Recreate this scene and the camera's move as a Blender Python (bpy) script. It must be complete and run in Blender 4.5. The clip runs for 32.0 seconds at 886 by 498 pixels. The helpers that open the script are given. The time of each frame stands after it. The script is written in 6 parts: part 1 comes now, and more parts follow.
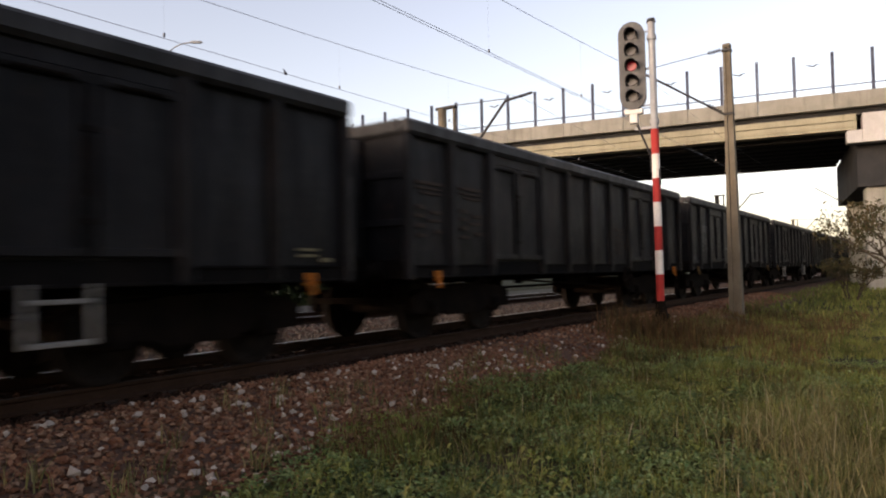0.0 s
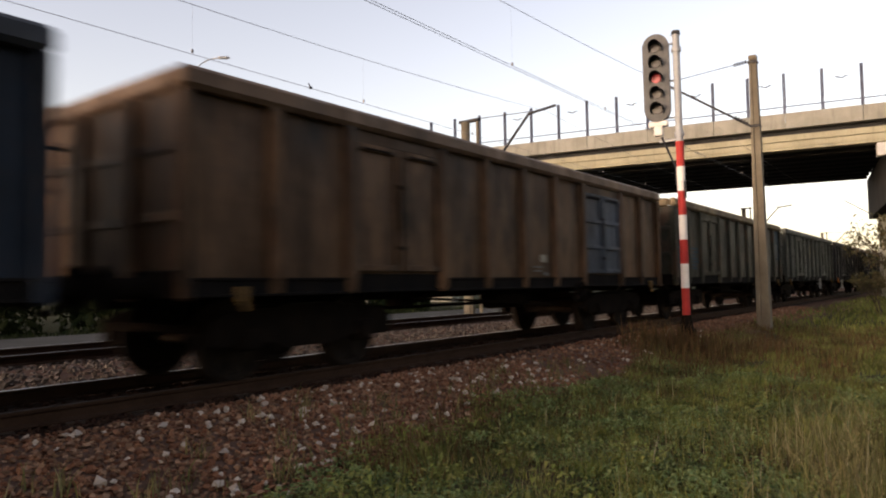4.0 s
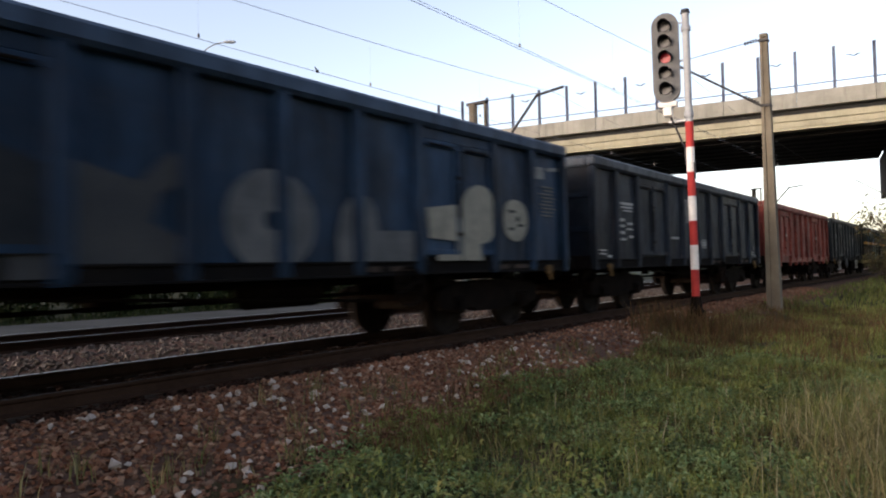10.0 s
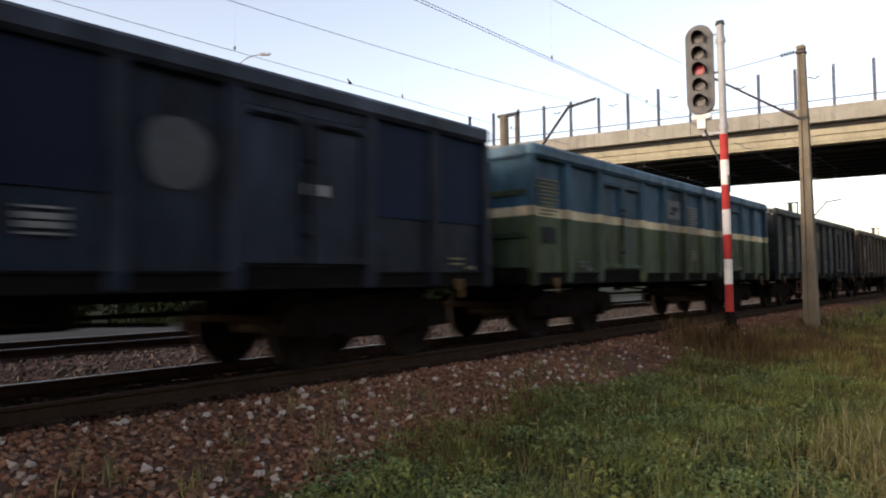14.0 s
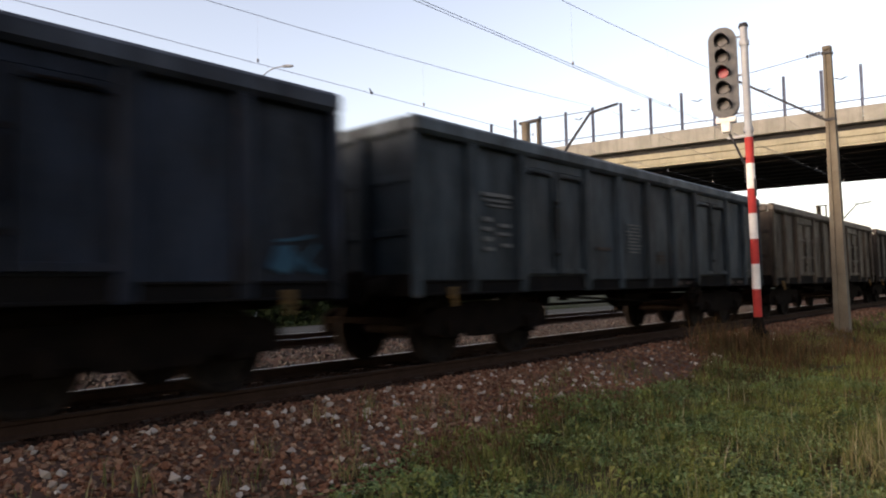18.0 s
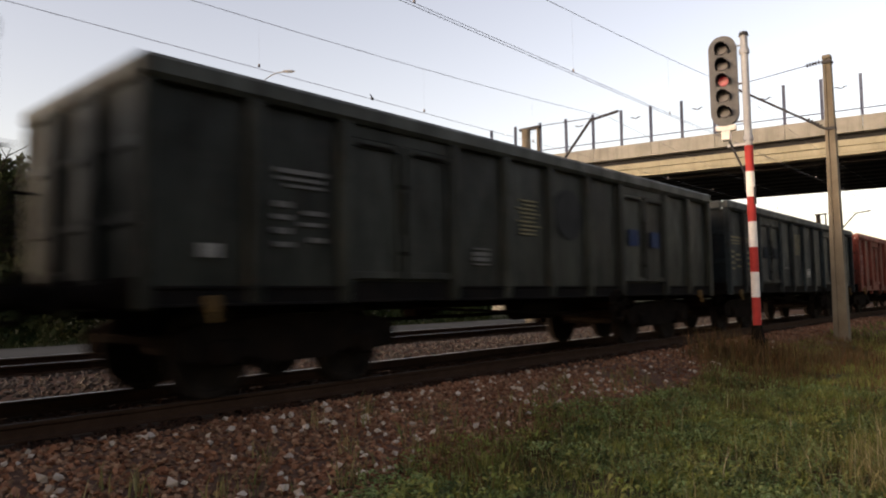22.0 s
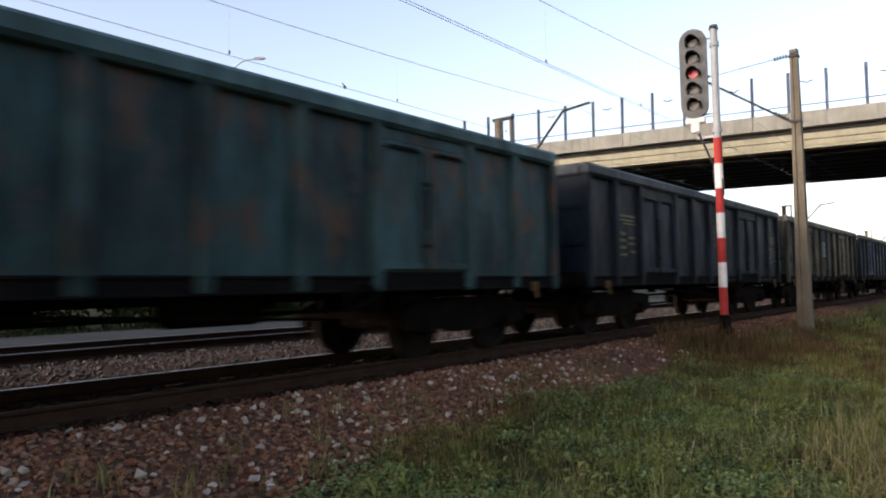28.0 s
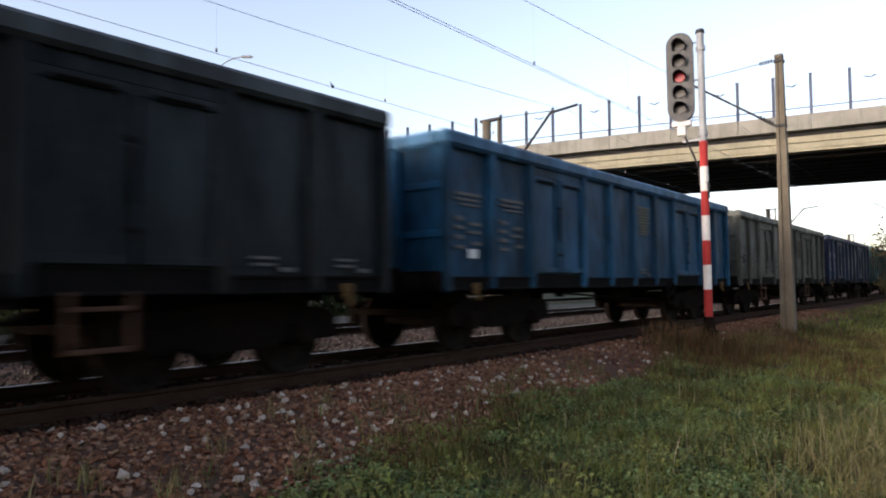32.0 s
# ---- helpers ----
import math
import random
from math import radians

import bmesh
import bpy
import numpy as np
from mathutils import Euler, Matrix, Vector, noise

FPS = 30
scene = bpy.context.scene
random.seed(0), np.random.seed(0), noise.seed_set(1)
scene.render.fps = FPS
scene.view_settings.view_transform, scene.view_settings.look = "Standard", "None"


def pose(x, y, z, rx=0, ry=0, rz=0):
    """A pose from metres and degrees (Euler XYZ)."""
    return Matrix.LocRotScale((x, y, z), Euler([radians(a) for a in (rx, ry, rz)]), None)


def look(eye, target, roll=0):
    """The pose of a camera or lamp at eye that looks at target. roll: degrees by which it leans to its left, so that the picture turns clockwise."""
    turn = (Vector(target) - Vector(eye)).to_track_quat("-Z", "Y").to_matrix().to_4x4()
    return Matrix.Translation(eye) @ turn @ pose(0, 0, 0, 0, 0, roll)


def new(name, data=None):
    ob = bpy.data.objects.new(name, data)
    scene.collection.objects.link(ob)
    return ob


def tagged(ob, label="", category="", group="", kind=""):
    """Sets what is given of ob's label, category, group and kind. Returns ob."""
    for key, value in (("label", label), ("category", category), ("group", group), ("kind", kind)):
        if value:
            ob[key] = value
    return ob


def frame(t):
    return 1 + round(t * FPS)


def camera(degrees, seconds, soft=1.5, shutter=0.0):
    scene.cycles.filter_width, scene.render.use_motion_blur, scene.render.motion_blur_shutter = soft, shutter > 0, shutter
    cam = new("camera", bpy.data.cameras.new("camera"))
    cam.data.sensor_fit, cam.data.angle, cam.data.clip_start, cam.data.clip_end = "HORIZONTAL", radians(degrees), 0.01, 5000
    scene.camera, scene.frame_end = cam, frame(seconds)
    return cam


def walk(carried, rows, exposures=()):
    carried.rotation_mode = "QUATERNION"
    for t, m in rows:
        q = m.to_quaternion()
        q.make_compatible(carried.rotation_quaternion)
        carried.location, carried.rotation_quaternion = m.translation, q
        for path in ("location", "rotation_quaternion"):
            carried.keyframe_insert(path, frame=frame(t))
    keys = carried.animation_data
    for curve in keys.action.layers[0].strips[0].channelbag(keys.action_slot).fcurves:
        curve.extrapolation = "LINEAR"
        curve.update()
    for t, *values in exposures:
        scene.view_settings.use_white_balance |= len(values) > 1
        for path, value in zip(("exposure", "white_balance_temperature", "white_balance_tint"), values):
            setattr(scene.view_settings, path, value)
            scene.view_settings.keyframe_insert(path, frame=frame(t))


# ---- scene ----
cam = camera(64.93, 32.0, 2.0, 0.45)
PATH = [
    (0.0, pose(0, 0, 0.983, 92.04, 1.37, 34.81)),
    (0.5, pose(0, 0, 0.983, 92.38, 0.54, 35.25)),
    (1.0, pose(0, 0, 0.983, 92.53, 0.75, 35.73)),
    (1.5, pose(0, 0, 0.983, 92.19, 0.42, 35.26)),
    (2.0, pose(0, 0, 0.983, 92.22, 0.23, 35.09)),
    (2.5, pose(0, 0, 0.983, 93.60, 0.54, 35.12)),
    (3.0, pose(0, 0, 0.983, 93.23, 0.45, 35.93)),
    (3.5, pose(0, 0, 0.983, 93.29, 1.06, 35.94)),
    (5.5, pose(0, 0, 0.983, 92.09, 0.51, 39.49)),
    (6.0, pose(0, 0, 0.983, 92.01, 1.16, 38.72)),
    (6.5, pose(0, 0, 0.983, 92.58, 1.11, 40.24)),
    (7.0, pose(0, 0, 0.983, 92.88, 1.37, 39.72)),
    (7.5, pose(0, 0, 0.983, 92.78, 1.33, 38.50)),
    (8.0, pose(0, 0, 0.983, 92.87, 2.79, 41.60)),
    (8.5, pose(0, 0, 0.983, 93.57, 1.42, 41.14)),
    (9.0, pose(0, 0, 0.983, 92.63, 1.68, 39.49)),
    (9.5, pose(0, 0, 0.983, 91.55, 1.07, 38.27)),
    (10.0, pose(0, 0, 0.983, 91.77, 1.57, 37.41)),
    (10.5, pose(0, 0, 0.983, 91.52, 1.42, 38.28)),
    (11.0, pose(0, 0, 0.983, 91.57, 0.72, 38.48)),
    (11.5, pose(0, 0, 0.983, 92.39, 0.68, 38.12)),
    (12.0, pose(0, 0, 0.983, 92.81, 1.17, 39.35)),
    (12.5, pose(0, 0, 0.983, 92.67, 1.06, 38.91)),
    (13.0, pose(0, 0, 0.983, 91.84, 0.75, 38.40)),
    (13.5, pose(0, 0, 0.983, 93.27, 0.97, 38.86)),
    (14.0, pose(0, 0, 0.983, 92.74, 0.83, 39.82)),
    (14.5, pose(0, 0, 0.983, 93.01, 1.32, 39.65)),
    (16.5, pose(0, 0, 0.983, 92.71, 1.54, 42.04)),
    (17.0, pose(0, 0, 0.983, 92.92, 1.48, 42.31)),
    (17.5, pose(0, 0, 0.983, 93.02, 2.01, 42.26)),
    (18.0, pose(0, 0, 0.983, 93.42, 1.38, 41.74)),
    (18.5, pose(0, 0, 0.983, 93.53, 1.37, 41.68)),
    (19.0, pose(0, 0, 0.983, 93.97, 1.63, 40.66)),
    (19.5, pose(0, 0, 0.983, 94.90, 1.77, 40.29)),
    (20.0, pose(0, 0, 0.983, 94.29, 1.19, 40.56)),
    (20.5, pose(0, 0, 0.983, 94.50, 1.07, 40.53)),
    (21.0, pose(0, 0, 0.983, 94.00, 1.42, 40.98)),
    (21.5, pose(0, 0, 0.983, 93.98, 1.37, 41.81)),
    (22.0, pose(0, 0, 0.983, 93.91, 0.99, 41.68)),
    (22.5, pose(0, 0, 0.983, 93.43, 0.40, 41.60)),
    (23.0, pose(0, 0, 0.983, 93.21, 0.76, 41.40)),
    (23.5, pose(0, 0, 0.983, 93.56, 0.86, 41.97)),
    (24.0, pose(0, 0, 0.983, 92.78, 0.83, 42.08)),
    (24.5, pose(0, 0, 0.983, 92.25, 0.69, 43.51)),
    (25.0, pose(0, 0, 0.983, 92.45, 0.70, 43.66)),
    (25.5, pose(0, 0, 0.983, 92.50, 0.68, 42.45)),
    (26.0, pose(0, 0, 0.983, 92.63, 1.00, 40.97)),
    (26.5, pose(0, 0, 0.983, 93.09, 0.97, 40.11)),
    (28.5, pose(0, 0, 0.983, 93.12, 1.05, 39.23)),
    (29.0, pose(0, 0, 0.983, 93.37, 1.08, 39.00)),
    (29.5, pose(0, 0, 0.983, 93.41, 0.81, 39.62)),
    (30.0, pose(0, 0, 0.983, 93.71, 1.26, 39.05)),
    (30.5, pose(0, 0, 0.983, 92.63, 1.23, 38.57)),
    (31.0, pose(0, 0, 0.983, 92.86, 0.91, 39.10)),
    (31.5, pose(0, 0, 0.983, 92.79, 1.08, 39.02)),
    (32.0, pose(0, 0, 0.983, 93.08, 0.63, 38.33)),
]
walk(cam, PATH, exposures=[
    (0.0, 1.2, 7500, 24), (1.0, 1.22, 7300, 24), (2.0, 1.25, 7250, 24), (3.0, 1.25, 7700, 24), (6.0, 1.36, 8200, 23), (7.0, 1.36, 8100, 24), (8.0, 1.36, 8100, 24),
    (9.0, 1.36, 7050, 21), (10.0, 1.38, 6650, 19), (11.0, 1.4, 7850, 23), (12.0, 1.45, 8000, 23), (13.0, 1.38, 6600, 19), (14.0, 1.4, 7100, 20), (17.0, 1.4, 7850, 23), (18.0, 1.4, 7250, 22),
    (19.0, 1.38, 7950, 23), (20.0, 1.28, 8150, 24), (21.0, 1.22, 7250, 21), (22.0, 1.2, 8050, 23), (23.0, 1.2, 7800, 23), (24.0, 1.18, 7100, 20), (25.0, 1.36, 6700, 19), (26.0, 1.4, 7150, 19), (29.0, 1.4, 6200, 17),
    (30.0, 1.47, 7950, 23), (31.0, 1.4, 6900, 19), (32.0, 1.4, 6450, 19)])

# ---- world and light ----
world = bpy.data.worlds.new("world")
scene.world = world
world.use_nodes = True
wn = world.node_tree.nodes
sky = wn.new("ShaderNodeTexSky")
sky.sky_type = "NISHITA"
sky.sun_disc = False
SUN_EL, SUN_ROT = radians(13), radians(196)
sky.sun_elevation, sky.sun_rotation = SUN_EL, SUN_ROT
sky.altitude, sky.air_density, sky.dust_density, sky.ozone_density = 100, 1.0, 2.0, 1.0
wn["Background"].inputs["Strength"].default_value = 0.15
haze = wn.new("ShaderNodeHueSaturation")      # a thin high haze pales the blue
haze.inputs["Saturation"].default_value = 0.75
world.node_tree.links.new(sky.outputs[0], haze.inputs["Color"])
world.node_tree.links.new(haze.outputs[0], wn["Background"].inputs["Color"])
sun = new("sun", bpy.data.lights.new("sun", "SUN"))
sun.data.energy, sun.data.angle, sun.data.color = 0.45, radians(16), (1.0, 0.93, 0.83)
sun.matrix_world = look((0, 0, 0), (-math.sin(SUN_ROT) * math.cos(SUN_EL), -math.cos(SUN_ROT) * math.cos(SUN_EL), -math.sin(SUN_EL)))


# ---- materials ----
RAIL_Z, RAIL_Z2 = 0.0, 0.148      # tops of the rails of the two tracks
XC, XC2 = -7.26, -11.46      # centre lines of the two tracks
PITCH = 14.04
H_TOP = 3.165


class Net:
    """A small helper for node materials."""

    def __init__(self, name, rough=0.8, metal=0.0):
        self.m = bpy.data.materials.new(name)
        self.m.use_nodes = True
        self.t = self.m.node_tree
        self.b = self.t.nodes["Principled BSDF"]
        self.b.inputs["Roughness"].default_value = rough
        self.b.inputs["Metallic"].default_value = metal
        self.b.inputs["Specular IOR Level"].default_value = 0.5 if rough < 0.45 or metal > 0.4 else 0.08
        self.tc = self.t.nodes.new("ShaderNodeTexCoord")
        self.oi = self.t.nodes.new("ShaderNodeObjectInfo")

    def put(self, a, b):
        self.t.links.new(a, b)

    def mapped(self, scale=(1, 1, 1), shift=True):
        mp = self.t.nodes.new("ShaderNodeMapping")
        mp.inputs["Scale"].default_value = scale
        self.put(self.tc.outputs["Object"], mp.inputs["Vector"])
        if shift:
            mul = self.t.nodes.new("ShaderNodeVectorMath")
            mul.operation = "MULTIPLY"
            self.put(self.oi.outputs["Random"], mul.inputs[0])
            mul.inputs[1].default_value = (37.0, 91.0, 53.0)
            self.put(mul.outputs[0], mp.inputs["Location"])
        return mp.outputs[0]

    def noise(self, vec, scale, detail=4, rough=0.6):
        n = self.t.nodes.new("ShaderNodeTexNoise")
        n.inputs["Scale"].default_value, n.inputs["Detail"].default_value, n.inputs["Roughness"].default_value = scale, detail, rough
        if vec is not None:
            self.put(vec, n.inputs["Vector"])
        return n.outputs["Fac"]

    def ramp(self, fac, lo, hi, a=0.0, b=1.0):
        r = self.t.nodes.new("ShaderNodeMapRange")
        for k, v in zip(("From Min", "From Max", "To Min", "To Max"), (lo, hi, a, b)):
            r.inputs[k].default_value = v
        self.put(fac, r.inputs["Value"])
        return r.outputs[0]

    def mix(self, fac, a, b, kind="MIX"):
        n = self.t.nodes.new("ShaderNodeMix")
        n.data_type, n.blend_type = "RGBA", kind
        for sock, v in ((n.inputs[0], fac), (n.inputs[6], a), (n.inputs[7], b)):
            if isinstance(v, (int, float)):
                sock.default_value = v
            elif isinstance(v, tuple):
                sock.default_value = (*v, 1)
            else:
                self.put(v, sock)
        return n.outputs[2]

    def math(self, op, a, b=0.0):
        n = self.t.nodes.new("ShaderNodeMath")
        n.operation = op
        for sock, v in ((n.inputs[0], a), (n.inputs[1], b)):
            if isinstance(v, (int, float)):
                sock.default_value = v
            else:
                self.put(v, sock)
        return n.outputs[0]

    def z(self):
        s = self.t.nodes.new("ShaderNodeSeparateXYZ")
        self.put(self.tc.outputs["Object"], s.inputs[0])
        return s.outputs[2]

    def bump(self, fac, strength, dist=0.02):
        n = self.t.nodes.new("ShaderNodeBump")
        n.inputs["Strength"].default_value, n.inputs["Distance"].default_value = strength, dist
        self.put(fac, n.inputs["Height"])
        self.put(n.outputs[0], self.b.inputs["Normal"])

    def done(self, col):
        if isinstance(col, tuple):
            self.b.inputs["Base Color"].default_value = (*col, 1)
        else:
            self.put(col, self.b.inputs["Base Color"])
        return self.m


def plain(name, a, b, rough=0.8, metal=0.0, scale=6.0, fine=60.0, bump=0.2):
    """Two tones in patches, with a fine grain and relief."""
    n = Net(name, rough, metal)
    big = n.noise(n.mapped(), scale)
    small = n.noise(n.mapped(), fine, 3)
    col = n.mix(n.ramp(big, 0.35, 0.65), a, b)
    col = n.mix(n.ramp(small, 0.3, 0.7, 0.0, 0.35), col, tuple(c * 0.5 for c in a))
    n.bump(small, bump, 0.01)
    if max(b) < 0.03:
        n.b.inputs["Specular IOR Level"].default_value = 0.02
    return n.done(col)


def stained_concrete(name, a, b):
    """Cast concrete with patches, pores and rain streaks that run down it."""
    n = Net(name, 0.92)
    col = n.mix(n.ramp(n.noise(n.mapped(), 0.8, 5), 0.35, 0.65), a, b)
    streak = n.noise(n.mapped((2.2, 2.2, 0.16)), 1.6, 6, 0.7)
    col = n.mix(n.ramp(streak, 0.5, 0.75, 0.0, 0.5), col, tuple(0.42 * c for c in b))
    pores = n.noise(n.mapped(), 14, 4)
    col = n.mix(n.ramp(pores, 0.45, 0.75, 0.0, 0.3), col, tuple(0.5 * c for c in a))
    n.bump(pores, 0.3, 0.02)
    return n.done(col)


def wagon_paint(name, top, low=None, band=None, z0=2.02, z1=2.16, grime=0.55, rust=0.25, lime=0.0, blotch=0.0):
    """Weathered wagon paint: an upper and a lower colour, a band between them, soot, rust runs and lime runs."""
    n = Net(name, 0.7)
    n.b.inputs["Specular IOR Level"].default_value = 0.13
    top, low = tuple(1.15 * c for c in top), low and tuple(1.15 * c for c in low)
    col = top
    zz = n.z()
    if low:
        col = n.mix(n.math("GREATER_THAN", zz, (z0 + z1) / 2), low, top)
    if band:
        inside = n.math("MULTIPLY", n.math("GREATER_THAN", zz, z0), n.math("LESS_THAN", zz, z1))
        col = n.mix(inside, col, band)
    soot = n.noise(n.mapped((1, 1, 0.4)), 1.5, 7, 0.68)
    col = n.mix(1.0, col, n.ramp(soot, 0.36, 0.64, 1.6, 0.95 - grime), "MULTIPLY")
    smear = n.noise(n.mapped((1, 3.2, 0.5)), 2.6, 5, 0.7)
    col = n.mix(1.0, col, n.ramp(smear, 0.35, 0.7, 1.3, 0.6), "MULTIPLY")
    col = n.mix(1.0, col, n.ramp(n.oi.outputs["Random"], 0.0, 1.0, 0.68, 1.32), "MULTIPLY")
    runs = n.noise(n.mapped((1, 7, 0.6)), 1.8, 5, 0.7)
    col = n.mix(n.ramp(runs, 0.56, 0.72, 0.0, rust), col, (0.10, 0.042, 0.02))
    dust = n.noise(n.mapped((1, 1, 1)), 9, 5, 0.7)
    col = n.mix(n.ramp(dust, 0.5, 0.8, 0.0, 0.2), col, (0.06, 0.05, 0.042))
    worn = n.noise(n.mapped((1, 0.8, 0.45)), 1.1, 7, 0.72)
    col = n.mix(n.ramp(worn, 0.5, 0.7, 0.0, 0.3), col, tuple(0.02 + 1.5 * c for c in top))
    scab = n.noise(n.mapped((1, 1.6, 0.8)), 6.5, 6, 0.75)
    col = n.mix(n.ramp(scab, 0.58, 0.68, 0.0, 0.3 + 0.5 * rust), col, (0.052, 0.028, 0.018))
    if blotch:
        spots = n.noise(n.mapped((1, 1, 0.5)), 2.3, 7, 0.7)
        col = n.mix(n.ramp(spots, 0.53, 0.6, 0.0, blotch), col, (0.11, 0.05, 0.03))
    if lime:
        streak = n.noise(n.mapped((1, 3.6, 0.75)), 3.4, 9, 0.82)
        col = n.mix(n.ramp(streak, 0.5, 0.62, 0.0, lime), col, (0.62, 0.68, 0.76))
    n.bump(n.noise(n.mapped((1, 1, 0.6)), 5.5, 4), 0.35, 0.02)
    n.put(n.ramp(smear, 0.35, 0.7, 0.4, 0.75), n.b.inputs["Roughness"])
    n.m["tone"] = top
    return n.done(col)


MAT = {}
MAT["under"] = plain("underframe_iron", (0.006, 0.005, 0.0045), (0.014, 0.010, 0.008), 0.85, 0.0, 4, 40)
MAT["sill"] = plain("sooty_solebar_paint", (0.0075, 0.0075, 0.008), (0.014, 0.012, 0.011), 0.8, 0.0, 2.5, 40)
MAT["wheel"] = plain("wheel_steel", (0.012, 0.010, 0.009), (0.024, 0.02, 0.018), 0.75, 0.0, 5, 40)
MAT["mark"] = plain("worn_white_lettering", (0.5, 0.5, 0.48), (0.3, 0.3, 0.29), 0.7, 0, 8, 50, 0.1)
MAT["markdim"] = plain("dulled_white_lettering", (0.27, 0.27, 0.26), (0.16, 0.16, 0.155), 0.7, 0, 8, 50, 0.1)
MAT["markfaint"] = plain("faded_lettering", (0.16, 0.16, 0.155), (0.09, 0.09, 0.088), 0.7, 0, 8, 50, 0.1)
MAT["markyellow"] = plain("yellowed_lettering", (0.24, 0.21, 0.13), (0.13, 0.115, 0.07), 0.7, 0, 8, 50, 0.1)
MAT["stepgrey"] = plain("light_grey_step_paint", (0.3, 0.29, 0.275), (0.17, 0.165, 0.155), 0.6, 0, 9, 60, 0.1)
MAT["steprust"] = plain("rust_brown_step_paint", (0.10, 0.055, 0.035), (0.065, 0.035, 0.025), 0.7, 0, 9, 60, 0.1)
MAT["hookdim"] = plain("dull_yellow_hook_paint", (0.12, 0.075, 0.03), (0.07, 0.045, 0.02), 0.7, 0, 9, 60, 0.1)
MAT["orange"] = plain("orange_hook_paint", (0.45, 0.14, 0.02), (0.3, 0.1, 0.02), 0.6, 0, 9, 60, 0.1)
MAT["rail"] = plain("rail_rust", (0.032, 0.018, 0.012), (0.045, 0.026, 0.018), 0.9, 0.0, 3, 50)
MAT["railhead"] = plain("worn_rail_head", (0.5, 0.49, 0.48), (0.4, 0.39, 0.38), 0.36, 1.0, 3, 60, 0.03)
# near rail's running face, dulled by colour to stand for the train's shade
MAT["railheaddull"] = plain("shaded_rail_head", (0.05, 0.042, 0.038), (0.03, 0.026, 0.023), 0.7, 0.2, 3, 60, 0.05)
MAT["sleeper"] = plain("dusty_concrete_sleeper", (0.05, 0.038, 0.032), (0.03, 0.023, 0.019), 0.9, 0, 4, 50)
MAT["concrete"] = stained_concrete("pale_bridge_concrete", (0.335, 0.318, 0.238), (0.265, 0.25, 0.186))
MAT["concretegrey"] = stained_concrete("grey_parapet_concrete", (0.285, 0.283, 0.255), (0.215, 0.212, 0.188))
MAT["roadpale"] = plain("pale_service_road", (0.07, 0.07, 0.066), (0.045, 0.045, 0.042), 0.9, 0, 0.5, 20)
# the bridge concrete again, darkened to paint in the shade underneath
MAT["concreteshade"] = plain("shaded_underside_concrete", (0.04, 0.041, 0.044), (0.028, 0.029, 0.032), 0.9, 0, 0.8, 18)
MAT["whiteconcrete"] = plain("whitish_bearing_concrete", (0.5, 0.5, 0.5), (0.4, 0.4, 0.4), 0.9, 0, 0.9, 18)
MAT["polec"] = plain("grey_brown_pole_concrete", (0.18, 0.158, 0.122), (0.115, 0.10, 0.078), 0.9, 0, 1.2, 30)
MAT["postblue"] = plain("grey_blue_post_paint", (0.085, 0.10, 0.15), (0.12, 0.14, 0.19), 0.6, 0.0, 2, 30, 0.1)
MAT["steel"] = plain("galvanised_steel", (0.38, 0.40, 0.42), (0.30, 0.315, 0.335), 0.55, 0.2, 4, 50, 0.1)
MAT["dark"] = plain("dark_steel", (0.035, 0.035, 0.04), (0.06, 0.06, 0.06), 0.6, 0.3, 4, 50, 0.1)
MAT["wire"] = plain("weathered_copper_wire", (0.16, 0.16, 0.17), (0.2, 0.2, 0.21), 0.6, 0.4, 2, 30, 0.05)
MAT["red"] = plain("red_mast_paint", (0.42, 0.045, 0.042), (0.34, 0.036, 0.034), 0.5, 0, 5, 50, 0.05)
MAT["white"] = plain("white_mast_paint", (0.78, 0.77, 0.75), (0.66, 0.65, 0.63), 0.5, 0, 5, 50, 0.05)
MAT["signalgrey"] = plain("signal_grey_paint", (0.135, 0.137, 0.14), (0.10, 0.102, 0.105), 0.55, 0, 5, 60, 0.05)
MAT["lens"] = plain("dark_signal_lens", (0.025, 0.025, 0.03), (0.04, 0.04, 0.045), 0.35, 0, 5, 60, 0.02)
MAT["hood"] = plain("black_hood_paint", (0.012, 0.012, 0.014), (0.02, 0.02, 0.022), 0.85, 0, 5, 60, 0.05)
glass = Net("clear_barrier_glass", 0.03)
glass.b.inputs["Transmission Weight"].default_value, glass.b.inputs["IOR"].default_value = 1.0, 1.02
MAT["glass"] = glass.done((0.97, 0.98, 0.98))
lit = Net("lit_red_lens", 0.3)
lit.b.inputs["Emission Color"].default_value, lit.b.inputs["Emission Strength"].default_value = (1.0, 0.03, 0.07, 1), 0.02
MAT["litred"] = lit.done((0.3, 0.015, 0.028))


